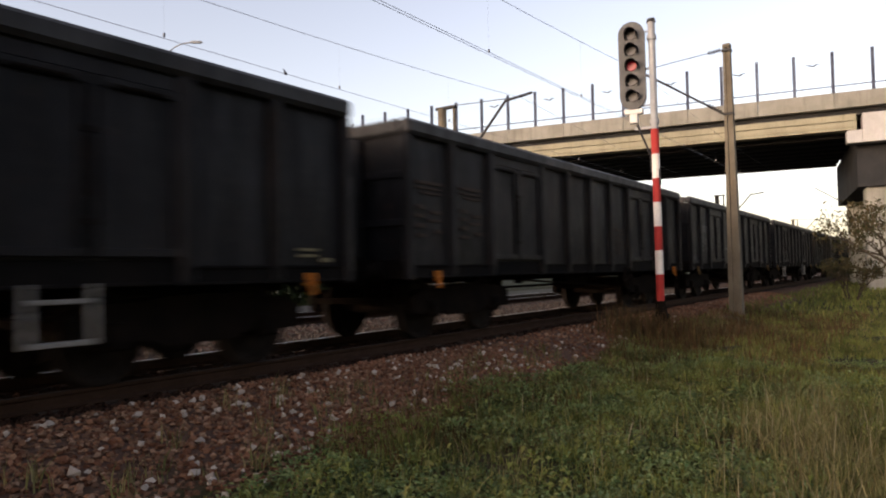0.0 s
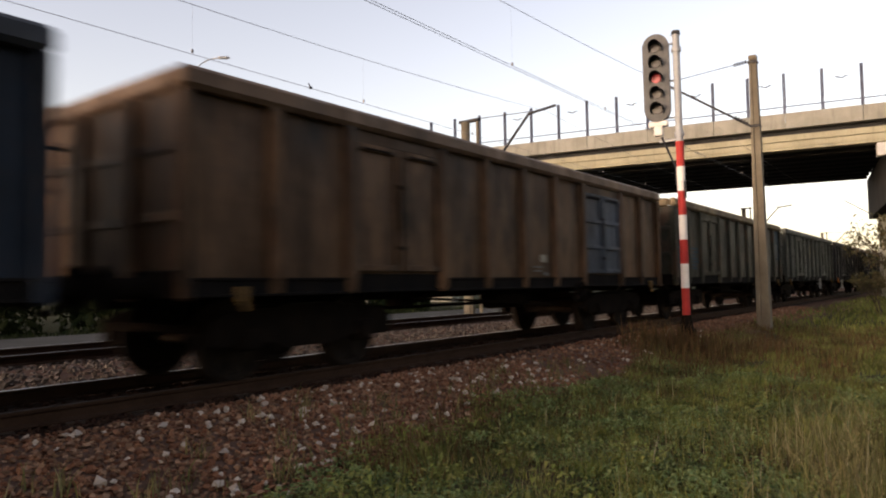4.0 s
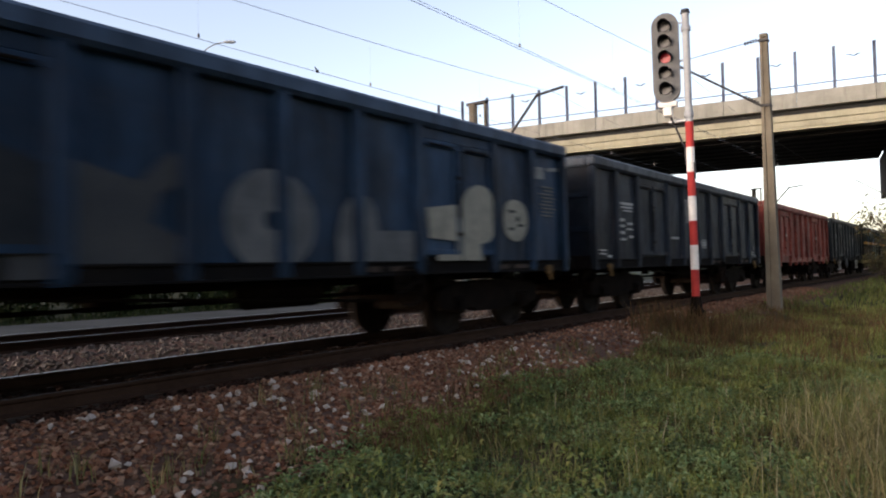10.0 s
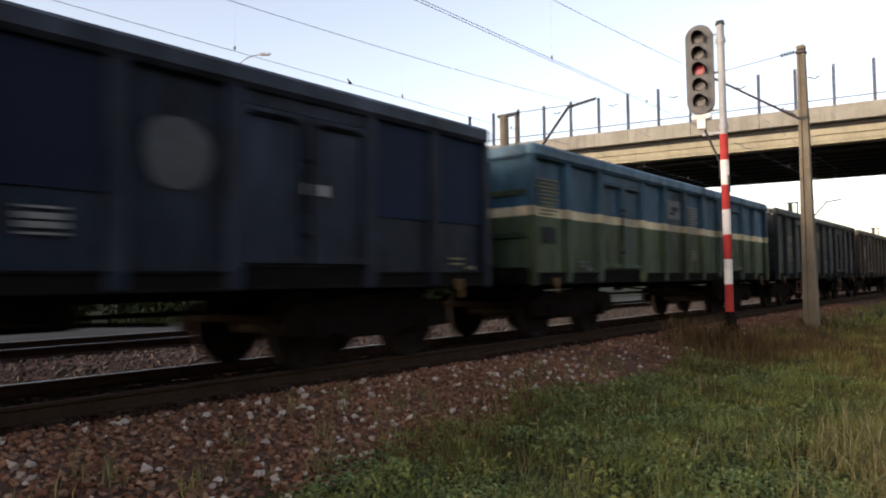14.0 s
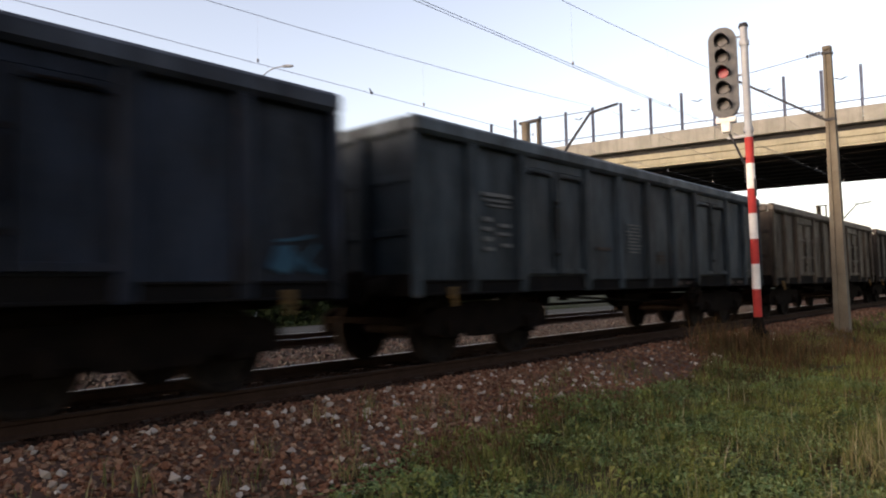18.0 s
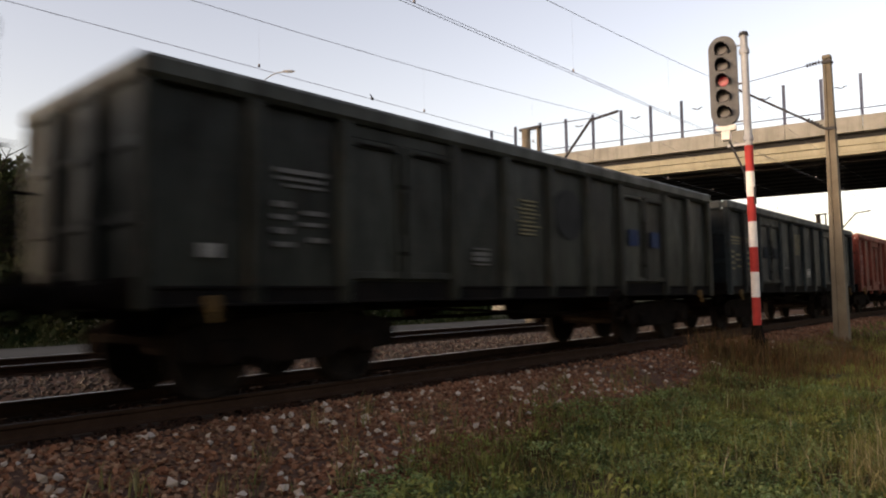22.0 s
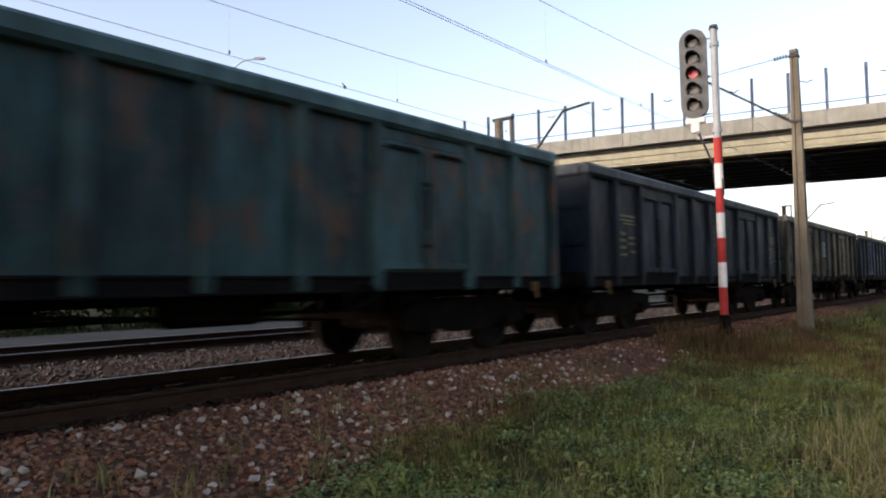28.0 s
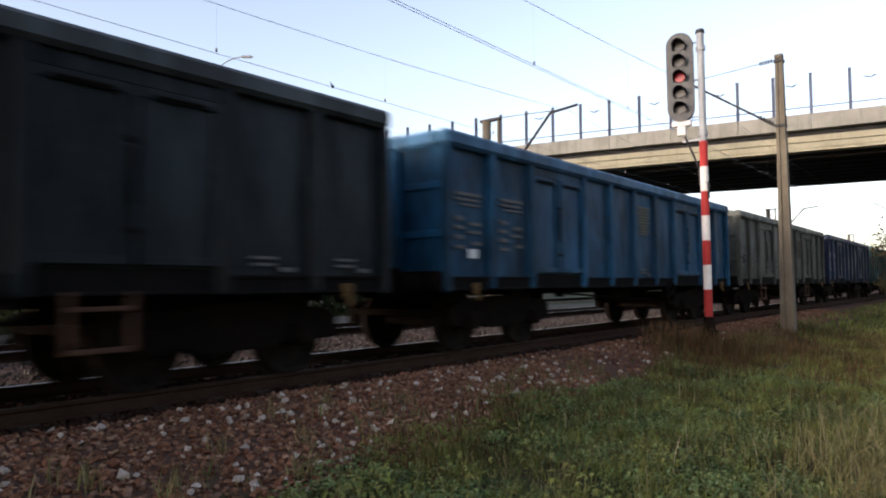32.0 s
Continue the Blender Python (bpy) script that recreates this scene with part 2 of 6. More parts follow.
def island_mat(name, cols, rough=0.9, grain=120.0, patch=0.0, size=1.5):
    """Each loose piece of a mesh takes its own tone out of a ramp of colours."""
    n = Net(name, rough)
    g = n.t.nodes.new("ShaderNodeNewGeometry")
    r = n.t.nodes.new("ShaderNodeValToRGB")
    while len(r.color_ramp.elements) < len(cols):
        r.color_ramp.elements.new(0.5)
    for k, (e, c) in enumerate(zip(r.color_ramp.elements, cols)):
        e.position, e.color = k / (len(cols) - 1), (*c, 1)
    n.put(g.outputs["Random Per Island"], r.inputs[0])
    fine = n.noise(n.mapped(), grain, 3)
    col = n.mix(n.ramp(fine, 0.3, 0.7, 0.0, 0.4), r.outputs[0], tuple(c * 0.4 for c in cols[0]))
    if patch:
        col = n.mix(1.0, col, n.ramp(n.noise(n.mapped(shift=False), size, 4, 0.6), 0.35, 0.65, 1 - patch, 1 + patch), "MULTIPLY")
    return n.done(col)


MAT["ballast"] = island_mat("red_brown_ballast", [(0.1059, 0.0471, 0.0288), (0.1837, 0.0831, 0.0497), (0.2685, 0.1384, 0.0864), (0.1342, 0.0802, 0.0535), (0.3534, 0.2215, 0.1504)], patch=0.25, size=0.9)
# dark tones paint in the shade that the train throws on the stones
MAT["ballastdark"] = island_mat("shaded_ballast", [(0.024, 0.013, 0.009), (0.04, 0.02, 0.014), (0.058, 0.03, 0.02), (0.03, 0.017, 0.012)])
MAT["ballastgrey"] = island_mat("grey_ballast", [(0.0576, 0.0482, 0.0432), (0.0936, 0.0792, 0.072), (0.144, 0.1224, 0.1116), (0.072, 0.059, 0.054)])
MAT["whitestone"] = island_mat("pale_stone", [(0.36, 0.3136, 0.276), (0.48, 0.4312, 0.3864), (0.26, 0.2156, 0.184)])
MAT["grass"] = island_mat("green_grass_blades", [(0.084, 0.12, 0.0276), (0.15, 0.174, 0.0432), (0.228, 0.21, 0.072), (0.096, 0.132, 0.036), (0.18, 0.156, 0.06)], 0.7, patch=0.45)
MAT["drygrass"] = island_mat("dry_grass_stalks", [(0.1495, 0.1265, 0.0575), (0.2875, 0.2415, 0.1265), (0.1265, 0.1265, 0.0483), (0.09775, 0.1207, 0.04025), (0.2185, 0.1782, 0.0897)], 0.8, patch=0.3)
MAT["redweed"] = island_mat("rust_brown_weed", [(0.09, 0.048, 0.024), (0.132, 0.072, 0.036), (0.084, 0.0648, 0.0264), (0.114, 0.096, 0.0432)], 0.8, patch=0.4)
MAT["broadleaf"] = island_mat("grey_green_weed_leaves", [(0.0672, 0.12, 0.0432), (0.12, 0.18, 0.0744), (0.198, 0.252, 0.114), (0.168, 0.186, 0.06)], 0.6, patch=0.5, size=2.2)
MAT["clover"] = island_mat("small_dark_green_leaves", [(0.0488, 0.09516, 0.0366), (0.0854, 0.1403, 0.0549), (0.122, 0.183, 0.0732), (0.1037, 0.1342, 0.0488)], 0.6, patch=0.5, size=1.6)
MAT["tallherb"] = island_mat("yellow_green_herb_leaves", [(0.1035, 0.138, 0.0345), (0.161, 0.1898, 0.05175), (0.2185, 0.207, 0.069), (0.115, 0.1323, 0.04025)], 0.6, patch=0.3, size=2.0)
MAT["leaf"] = island_mat("autumn_bush_leaves", [(0.04, 0.045, 0.02), (0.07, 0.06, 0.028), (0.10, 0.07, 0.032), (0.045, 0.052, 0.022)], 0.7)
MAT["treeleaf"] = island_mat("tree_leaves", [(0.015, 0.024, 0.009), (0.025, 0.036, 0.0125), (0.0375, 0.0432, 0.015)], 0.7)
MAT["barkdark"] = plain("dark_hedge_bark", (0.03, 0.025, 0.02), (0.02, 0.018, 0.015), 0.9, 0, 10, 60)
MAT["bark"] = plain("bush_bark", (0.09, 0.07, 0.05), (0.06, 0.05, 0.04), 0.9, 0, 10, 60)


def ground_material():
    n = Net("earth_and_grass", 0.95)
    s = n.t.nodes.new("ShaderNodeSeparateXYZ")
    n.put(n.tc.outputs["Object"], s.inputs[0])
    edge = n.math("ADD", s.outputs[0], n.ramp(n.noise(n.mapped(shift=False), 1.3, 5), 0.2, 0.8, -0.5, 0.5))
    veg = n.ramp(edge, -4.65, -4.15)
    left = n.ramp(edge, -13.4, -14.0)
    patches = n.noise(n.mapped(shift=False), 0.6, 6)
    green = n.mix(n.ramp(patches, 0.4, 0.62), (0.026, 0.03, 0.013), (0.05, 0.04, 0.02))
    stone = n.mix(n.noise(n.mapped(shift=False), 40, 4), (0.055, 0.03, 0.022), (0.13, 0.08, 0.06))
    pale = n.mix(n.ramp(patches, 0.35, 0.65), (0.035, 0.036, 0.02), (0.024, 0.028, 0.013))
    # bed: strip beneath the train, darkened to paint its shade
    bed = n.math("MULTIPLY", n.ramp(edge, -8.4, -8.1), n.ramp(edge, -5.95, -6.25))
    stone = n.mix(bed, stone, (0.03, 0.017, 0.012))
    col = n.mix(veg, stone, green)
    col = n.mix(left, col, pale)
    n.bump(n.noise(n.mapped(shift=False), 30, 5), 0.6, 0.04)
    return n.done(col)


MAT["ground"] = ground_material()


# ---- mesh helpers ----
def box(bm, x0, x1, y0, y1, z0, z1, bevel=0.0):
    """An axis-aligned box, with its edges broken if bevel is given."""
    m = Matrix.Translation(((x0 + x1) / 2, (y0 + y1) / 2, (z0 + z1) / 2)) @ Matrix.Diagonal((abs(x1 - x0), abs(y1 - y0), abs(z1 - z0), 1))
    r = bmesh.ops.create_cube(bm, size=1, matrix=m)
    if bevel:
        es = list({e for v in r["verts"] for e in v.link_edges})
        bmesh.ops.bevel(bm, geom=es, offset=bevel, segments=1, affect="EDGES")
    return bm


def tube(bm, a, b, r, r2=None, seg=10):
    """A round bar from a to b."""
    a, b = Vector(a), Vector(b)
    m = Matrix.Translation((a + b) / 2) @ (b - a).to_track_quat("Z", "Y").to_matrix().to_4x4()
    bmesh.ops.create_cone(bm, cap_ends=True, segments=seg, radius1=r, radius2=r if r2 is None else r2, depth=(b - a).length, matrix=m)
    return bm


def lathe(bm, prof, axis="x", seg=24, at=(0, 0, 0)):
    """A turned body from (along, radius) pairs about an axis."""
    rings = []
    for u, r in prof:
        ring = []
        for k in range(seg):
            a = 2 * math.pi * k / seg
            c, s = r * math.cos(a), r * math.sin(a)
            p = {"x": (u, c, s), "y": (s, u, c), "z": (c, s, u)}[axis]
            ring.append(bm.verts.new((p[0] + at[0], p[1] + at[1], p[2] + at[2])))
        rings.append(ring)
    for p, q in zip(rings, rings[1:]):
        for k in range(seg):
            bm.faces.new((p[k], p[(k + 1) % seg], q[(k + 1) % seg], q[k]))
    bm.faces.new(rings[0][::-1])
    bm.faces.new(rings[-1])
    return bm


def mesh_of(bm, name, mat):
    bmesh.ops.recalc_face_normals(bm, faces=bm.faces[:])
    me = bpy.data.meshes.new(name)
    bm.to_mesh(me)
    bm.free()
    if mat:
        me.materials.append(mat)
    return me


def part(name, bm, material, parent, label="", m=None):
    """Links a bmesh as one mesh object under a thing or under a part."""
    ob = new(name, mesh_of(bm, name, material))
    ob.parent = parent
    if m is not None:
        ob.matrix_basis = m
    if label:
        ob["label"] = label
    return ob


def piece(name, me, parent, m=None, label=""):
    """Links one more object on a shared mesh."""
    ob = new(name, me)
    ob.parent = parent
    if m is not None:
        ob.matrix_basis = m
    if label:
        ob["label"] = label
    return ob


def thing(name, label, category, group="", kind="", at=None):
    ob = new(name)
    ob.empty_display_size = 0.3
    if at is not None:
        ob.matrix_basis = at
    return tagged(ob, label, category, group, kind)


def soup(name, verts, faces, mat, smooth=False):
    me = bpy.data.meshes.new(name)
    me.from_pydata(verts, [], faces)
    me.materials.append(mat)
    if smooth:
        me.polygons.foreach_set("use_smooth", [True] * len(me.polygons))
    return new(name, me)


# ---- ground ----
PROFILE = ((-400, -0.4), (-40, -0.4), (-18.6, -0.25), (-13.7, -0.08), (-13.2, -0.03), (-10.3, -0.03), (-9.6, -0.06), (-8.7, -0.1), (-8.3, -0.175), (-6.1, -0.185), (-5.62, -0.215), (-5.2, -0.29), (-4.5, -0.45), (-3.9, -0.52), (-1.0, -0.56), (4, -0.5), (14, -0.3), (30, 0.0), (400, 0.0))


def ground_z(x, y):
    """The height of the ground: the ballast bed, its shoulder and the verge."""
    for (xa, za), (xb, zb) in zip(PROFILE, PROFILE[1:]):
        if x <= xb:
            z = za + (zb - za) * (x - xa) / (xb - xa)
            break
    soft = min(1.0, max(0.0, (x + 4.8) / 1.5)) if x > -8 else min(1.0, max(0.0, (-19 - x) / 2))
    return z + soft * 0.06 * noise.noise((x * 0.5, y * 0.4, 3.1))


def build_ground():
    xs = [-3000, -800, -300, -120, -60, -40, -30, -24, -20, -17, -16, -15] + [p[0] for p in PROFILE[2:14]]
    xs += [-4.2 + 0.4 * k for k in range(1, 30)] + [9, 11, 14, 18, 24, 30, 60, 120, 300, 800, 3000]
    ys = [-3000, -800, -300, -100, -50, -25, -12, -6] + [-4 + 0.5 * k for k in range(60)] + [27 + 1.5 * k for k in range(30)] + [75, 90, 120, 200, 400, 800, 3000]
    xs = sorted(set(xs))
    verts = [(x, y, ground_z(max(-399, min(399, x)), y)) for y in ys for x in xs]
    n = len(xs)
    faces = [(j * n + i, j * n + i + 1, (j + 1) * n + i + 1, (j + 1) * n + i) for j in range(len(ys) - 1) for i in range(n - 1)]
    tagged(soup("ground", verts, faces, MAT["ground"], True), "grassy railway verge with a red-brown ballast bed", "ground", kind="structure")


build_ground()


# ---- tracks ----
def rail_profile_mesh(name, length, head):
    """A flat-bottomed rail: foot, web and head; the running face is a piece of its own."""
    half = [(0.062, -0.15), (0.062, -0.138), (0.014, -0.115), (0.011, -0.045), (0.034, -0.03), (0.035, -0.005), (0.028, 0.0)]
    prof = half + [(-x, z) for x, z in half[::-1]] if not head else [(0.027, -0.003), (0.026, 0.002), (-0.02, 0.002), (-0.021, -0.003)]
    bm = bmesh.new()
    ends = []
    for y in (0, length):
        ends.append([bm.verts.new((x, y, z)) for x, z in prof])
    k = len(prof)
    for i in range(k):
        bm.faces.new((ends[0][i], ends[0][(i + 1) % k], ends[1][(i + 1) % k], ends[1][i]))
    bm.faces.new(ends[0])
    bm.faces.new(ends[1][::-1])
    return mesh_of(bm, name, MAT["railhead"] if head else MAT["rail"])


def sleeper_mesh():
    """A concrete sleeper: level under the rails, its ends sloping down into the ballast."""
    bm = bmesh.new()
    prof = [(-1.33, -0.205), (-1.18, -0.19), (-0.95, -0.17), (-0.55, -0.17), (-0.3, -0.2), (0.3, -0.2), (0.55, -0.17), (0.95, -0.17), (1.18, -0.19), (1.33, -0.205)]
    rings = [[bm.verts.new(v) for v in ((x, -0.14, -0.42), (x, -0.13, z - 0.02), (x, -0.10, z), (x, 0.10, z), (x, 0.13, z - 0.02), (x, 0.14, -0.42))] for x, z in prof]
    for p, q in zip(rings, rings[1:]):
        for k in range(6):
            bm.faces.new((p[k], p[(k + 1) % 6], q[(k + 1) % 6], q[k]))
    bm.faces.new(rings[0])
    bm.faces.new(rings[-1][::-1])
    for sx in (-1, 1):
        box(bm, sx * 0.7525 - 0.11, sx * 0.7525 + 0.11, -0.09, 0.09, -0.172, -0.148, 0.006)
    return mesh_of(bm, "sleeper", MAT["sleeper"])


def build_tracks():
    body, face, sl = rail_profile_mesh("rail", 700, False), rail_profile_mesh("rail_head", 700, True), sleeper_mesh()
    # near running face, with the shade beneath the train in its colour
    dull = face.copy()
    dull.materials[0] = MAT["railheaddull"]
    for xc in (XC, XC2):
        tr = thing("railway_track", "rusty railway track on concrete sleepers in ballast", "railway track", "railway tracks", "structure", Matrix.Translation((xc, 0, RAIL_Z if xc == XC else RAIL_Z2)))
        for sx in (-0.7525, 0.7525):
            r = piece("rail", body, tr, Matrix.Translation((sx, -120, 0)))
            if xc == XC and sx > 0:
                piece("rail_head", dull, r, label="dull dusty running face")
            else:
                piece("rail_head", face, r, label="bright worn running face")
        for k in range(130):
            piece("sleeper", sl, tr, Matrix.Translation((0, -14.32 + 0.6 * k, 0)))


build_tracks()


# ---- goods wagons ----
EDGES = [-6.425, -5.281, -4.137, -2.287, -1.143, 0.0, 1.143, 2.287, 4.137, 5.281, 6.425]
DOOR_BAYS = (2, 7)
CACHE = {}


def cached(key, maker, mat):
    """One mesh for each form and paint."""
    if (key, mat.name) not in CACHE:
        if key not in CACHE:
            CACHE[key] = mesh_of(maker(), key, None)
        me = CACHE[key].copy()
        me.materials.append(mat)
        CACHE[(key, mat.name)] = me
    return CACHE[(key, mat.name)]


def panel_form():
    """A pressed side sheet, slightly dished between its posts."""
    bm = bmesh.new()
    ny, nz, w, z0, z1 = 4, 4, 1.143, 1.12, 2.965
    grid = []
    for side in (0, 1):
        rows = []
        for j in range(nz + 1):
            row = []
            for i in range(ny + 1):
                u, v = i / ny, j / nz
                dish = 0.024 * math.sin(math.pi * u) * math.sin(math.pi * v)
                row.append(bm.verts.new((1.335 + dish - 0.03 * side, -w / 2 + w * u, z0 + (z1 - z0) * v)))
            rows.append(row)
        grid.append(rows)
        for j in range(nz):
            for i in range(ny):
                bm.faces.new((rows[j][i], rows[j][i + 1], rows[j + 1][i + 1], rows[j + 1][i]))
    rim = [(0, i) for i in range(ny)] + [(j, ny) for j in range(nz)] + [(nz, i) for i in range(ny, 0, -1)] + [(j, 0) for j in range(nz, 0, -1)]
    for (ja, ia), (jb, ib) in zip(rim, rim[1:] + rim[:1]):
        bm.faces.new((grid[0][ja][ia], grid[0][jb][ib], grid[1][jb][ib], grid[1][ja][ia]))
    return bm


def post_form(foot):
    """A rounded hat-section side post that tapers in at its foot."""
    def make():
        bm = bmesh.new()
        prof = [(1.32, -0.1), (1.40, -0.085), (1.436, -0.055), (1.442, 0.0), (1.436, 0.055), (1.40, 0.085), (1.32, 0.1)]
        rings = []
        for z, k in ((foot, 0.7), (0.97, 0.8), (1.12, 1.0), (2.97, 1.0)):
            rings.append([bm.verts.new((1.32 + (x - 1.32) * k, y, z)) for x, y in prof])
        for p, q in zip(rings, rings[1:]):
            for i in range(7):
                bm.faces.new((p[i], p[(i + 1) % 7], q[(i + 1) % 7], q[i]))
        bm.faces.new(rings[0])
        bm.faces.new(rings[-1])
        return bm
    return make


def leaf_form():
    """One door leaf: a sheet with a raised frame, as wide as half a doorway."""
    bm = bmesh.new()
    w, z0, z1 = 0.835, 1.2, 2.79
    box(bm, 1.33, 1.36, -w / 2, w / 2, z0, z1)
    for y0, y1, za, zb in ((-w / 2, -w / 2 + 0.07, z0, z1), (w / 2 - 0.07, w / 2, z0, z1), (-w / 2 + 0.07, w / 2 - 0.07, z1 - 0.09, z1), (-w / 2 + 0.07, w / 2 - 0.07, z0, z0 + 0.08)):
        box(bm, 1.36, 1.405, y0, y1, za, zb, 0.006)
    return bm


def lever_form():
    """The locking bar with its two keepers where the leaves meet."""
    bm = bmesh.new()
    for y0, y1, z0, z1 in ((0.395, 0.445, 1.73, 2.23), (0.36, 0.48, 1.475, 1.525), (0.36, 0.48, 2.275, 2.325)):
        box(bm, 1.40, 1.425, y0, y1, z0, z1)
    return bm


def slot_form():
    """The dark hinge bar across the head of a door leaf."""
    bm = bmesh.new()
    box(bm, 1.40, 1.418, -0.29, 0.29, 2.71, 2.74, 0.006)
    return bm


def leaf_ribbed_form():
    """A door leaf with two cross ribs."""
    bm = leaf_form()
    for z in (1.72, 2.24):
        box(bm, 1.36, 1.41, -0.36, 0.36, z - 0.035, z + 0.035, 0.006)
    return bm


def lintel_form():
    bm = bmesh.new()
    box(bm, 1.32, 1.385, -0.925, 0.925, 2.80, 2.97)
    box(bm, 1.30, 1.325, -0.925, 0.925, 1.12, 2.97)
    return bm


def sill_form():
    """The folded lower flap rail beneath a doorway."""
    bm = bmesh.new()
    box(bm, 1.30, 1.345, -0.9, 0.9, 0.935, 1.17, 0.006)
    box(bm, 1.345, 1.385, -0.9, 0.9, 0.935, 0.97, 0.006)
    return bm


def chord_form():
    """The rounded top chord that runs round the body."""
    bm = bmesh.new()
    L, W = 6.47, 1.47
    for y0, y1, x0, x1 in ((-L, L, 1.29, W), (-L, L, -W, -1.29), (-L, -L + 0.14, -1.29, 1.29), (L - 0.14, L, -1.29, 1.29)):
        box(bm, x0, x1, y0, y1, 2.945, H_TOP, 0.045)
    return bm


def long_sill_form(half):
    """A length of the flanged side sill."""
    def make():
        bm = bmesh.new()
        prof = [(1.33, 0.93), (1.42, 0.93), (1.42, 0.952), (1.385, 0.956), (1.385, 1.09), (1.41, 1.094), (1.41, 1.118), (1.33, 1.122)]
        ends = [[bm.verts.new((x, y, z)) for x, z in prof] for y in (-half, half)]
        for k in range(8):
            bm.faces.new((ends[0][k], ends[0][(k + 1) % 8], ends[1][(k + 1) % 8], ends[1][k]))
        bm.faces.new(ends[0])
        bm.faces.new(ends[1][::-1])
        return bm
    return make


def end_wall_form():
    """The end sheet (facing +y)."""
    bm = bmesh.new()
    box(bm, -1.36, 1.36, 6.36, 6.40, 0.95, 2.96)
    return bm


def upright_form():
    bm = bmesh.new()
    box(bm, -0.09, 0.09, 6.40, 6.50, 0.9, 2.955, 0.02)
    return bm


def rib_form():
    bm = bmesh.new()
    box(bm, -1.3, 1.3, 6.40, 6.43, -0.05, 0.05, 0.008)
    return bm


def corner_form():
    bm = bmesh.new()
    box(bm, 1.33, 1.45, 6.33, 6.45, 0.9, 2.955, 0.025)
    return bm


def headstock_form():
    bm = bmesh.new()
    box(bm, -1.32, 1.32, 6.30, 6.45, 0.92, 1.2, 0.015)
    return bm


def buffer_form():
    bm = bmesh.new()
    lathe(bm, [(6.45, 0.14), (6.56, 0.13), (6.60, 0.105), (6.86, 0.095)], "y", 16, (0.875, 0, 1.03))
    lathe(bm, [(6.86, 0.2), (6.90, 0.225), (6.93, 0.19)], "y", 20, (0.875, 0, 1.03))
    return bm


def coupling_form():
    bm = bmesh.new()
    tube(bm, (0, 6.4, 1.0), (0, 6.72, 0.96), 0.045)
    box(bm, -0.07, 0.07, 6.68, 6.86, 0.88, 1.0, 0.02)
    tube(bm, (-0.05, 6.8, 0.94), (-0.05, 6.98, 0.80), 0.02, seg=6)
    tube(bm, (0.05, 6.8, 0.94), (0.05, 6.98, 0.80), 0.02, seg=6)
    tube(bm, (-0.09, 6.98, 0.80), (0.09, 6.98, 0.80), 0.03, seg=6)
    return bm


def floor_form():
    """Floor, centre sill and cross bearers of the underframe."""
    bm = bmesh.new()
    box(bm, -1.29, 1.29, -6.34, 6.34, 1.12, 1.2)
    for x in (-0.3, 0.3):
        box(bm, x - 0.06, x + 0.06, -6.3, 6.3, 0.82, 1.12)
    for y in (-5.3, -3.2, -1.6, 0, 1.6, 3.2, 5.3):
        box(bm, -1.33, 1.33, y - 0.05, y + 0.05, 0.92, 1.12)
    return bm


def brake_gear_form():
    """Air reservoir, brake cylinder and rods below the floor."""
    bm = bmesh.new()
    lathe(bm, [(-0.65, 0.1), (-0.6, 0.19), (0.5, 0.19), (0.55, 0.1)], "y", 14, (0.62, 0.6, 0.72))
    lathe(bm, [(-0.3, 0.08), (-0.28, 0.16), (0.15, 0.16), (0.17, 0.08)], "y", 14, (-0.55, -0.9, 0.72))
    tube(bm, (0.1, -4.4, 0.62), (0.1, 4.4, 0.62), 0.025, seg=6)
    tube(bm, (1.05, -2.6, 0.78), (0.95, 1.9, 0.55), 0.02, seg=6)
    for y in (-1.9, 0.2, 1.3):
        box(bm, 0.55, 0.72, y - 0.04, y + 0.04, 0.7, 1.0)
    return bm


def side_frame_form():
    """A cast bogie side frame, arched over the axle boxes, with its springs."""
    bm = bmesh.new()
    outline = [(-1.4, 0.42), (-1.4, 0.66), (-1.2, 0.76), (-0.55, 0.79), (-0.45, 0.83), (0.45, 0.83), (0.55, 0.79), (1.2, 0.76), (1.4, 0.66), (1.4, 0.42), (1.22, 0.4), (0.62, 0.42), (0.46, 0.34), (-0.46, 0.34), (-0.62, 0.42), (-1.22, 0.4)]
    a = [bm.verts.new((0.95, y, z)) for y, z in outline]
    b = [bm.verts.new((1.07, y, z)) for y, z in outline]
    n = len(outline)
    for i in range(n):
        bm.faces.new((a[i], a[(i + 1) % n], b[(i + 1) % n], b[i]))
    bm.faces.new(a)
    bm.faces.new(b[::-1])
    return bm


def axle_box_form():
    bm = bmesh.new()
    box(bm, 0.96, 1.12, -0.14, 0.14, 0.34, 0.6, 0.02)
    lathe(bm, [(1.12, 0.11), (1.16, 0.10)], "x", 12, (0, 0, 0.46))
    for y in (-0.24, 0.24):
        lathe(bm, [(0.40, 0.065), (0.66, 0.065)], "z", 8, (1.0, y, 0))
    return bm


def bolster_form():
    bm = bmesh.new()
    box(bm, -1.0, 1.0, -0.22, 0.22, 0.55, 0.8, 0.03)
    for y in (-1.3, 1.3):
        box(bm, -0.95, 0.95, y - 0.06, y + 0.06, 0.54, 0.64, 0.01)
    box(bm, -0.62, 0.62, -0.36, 0.36, 0.36, 0.56, 0.03)
    return bm


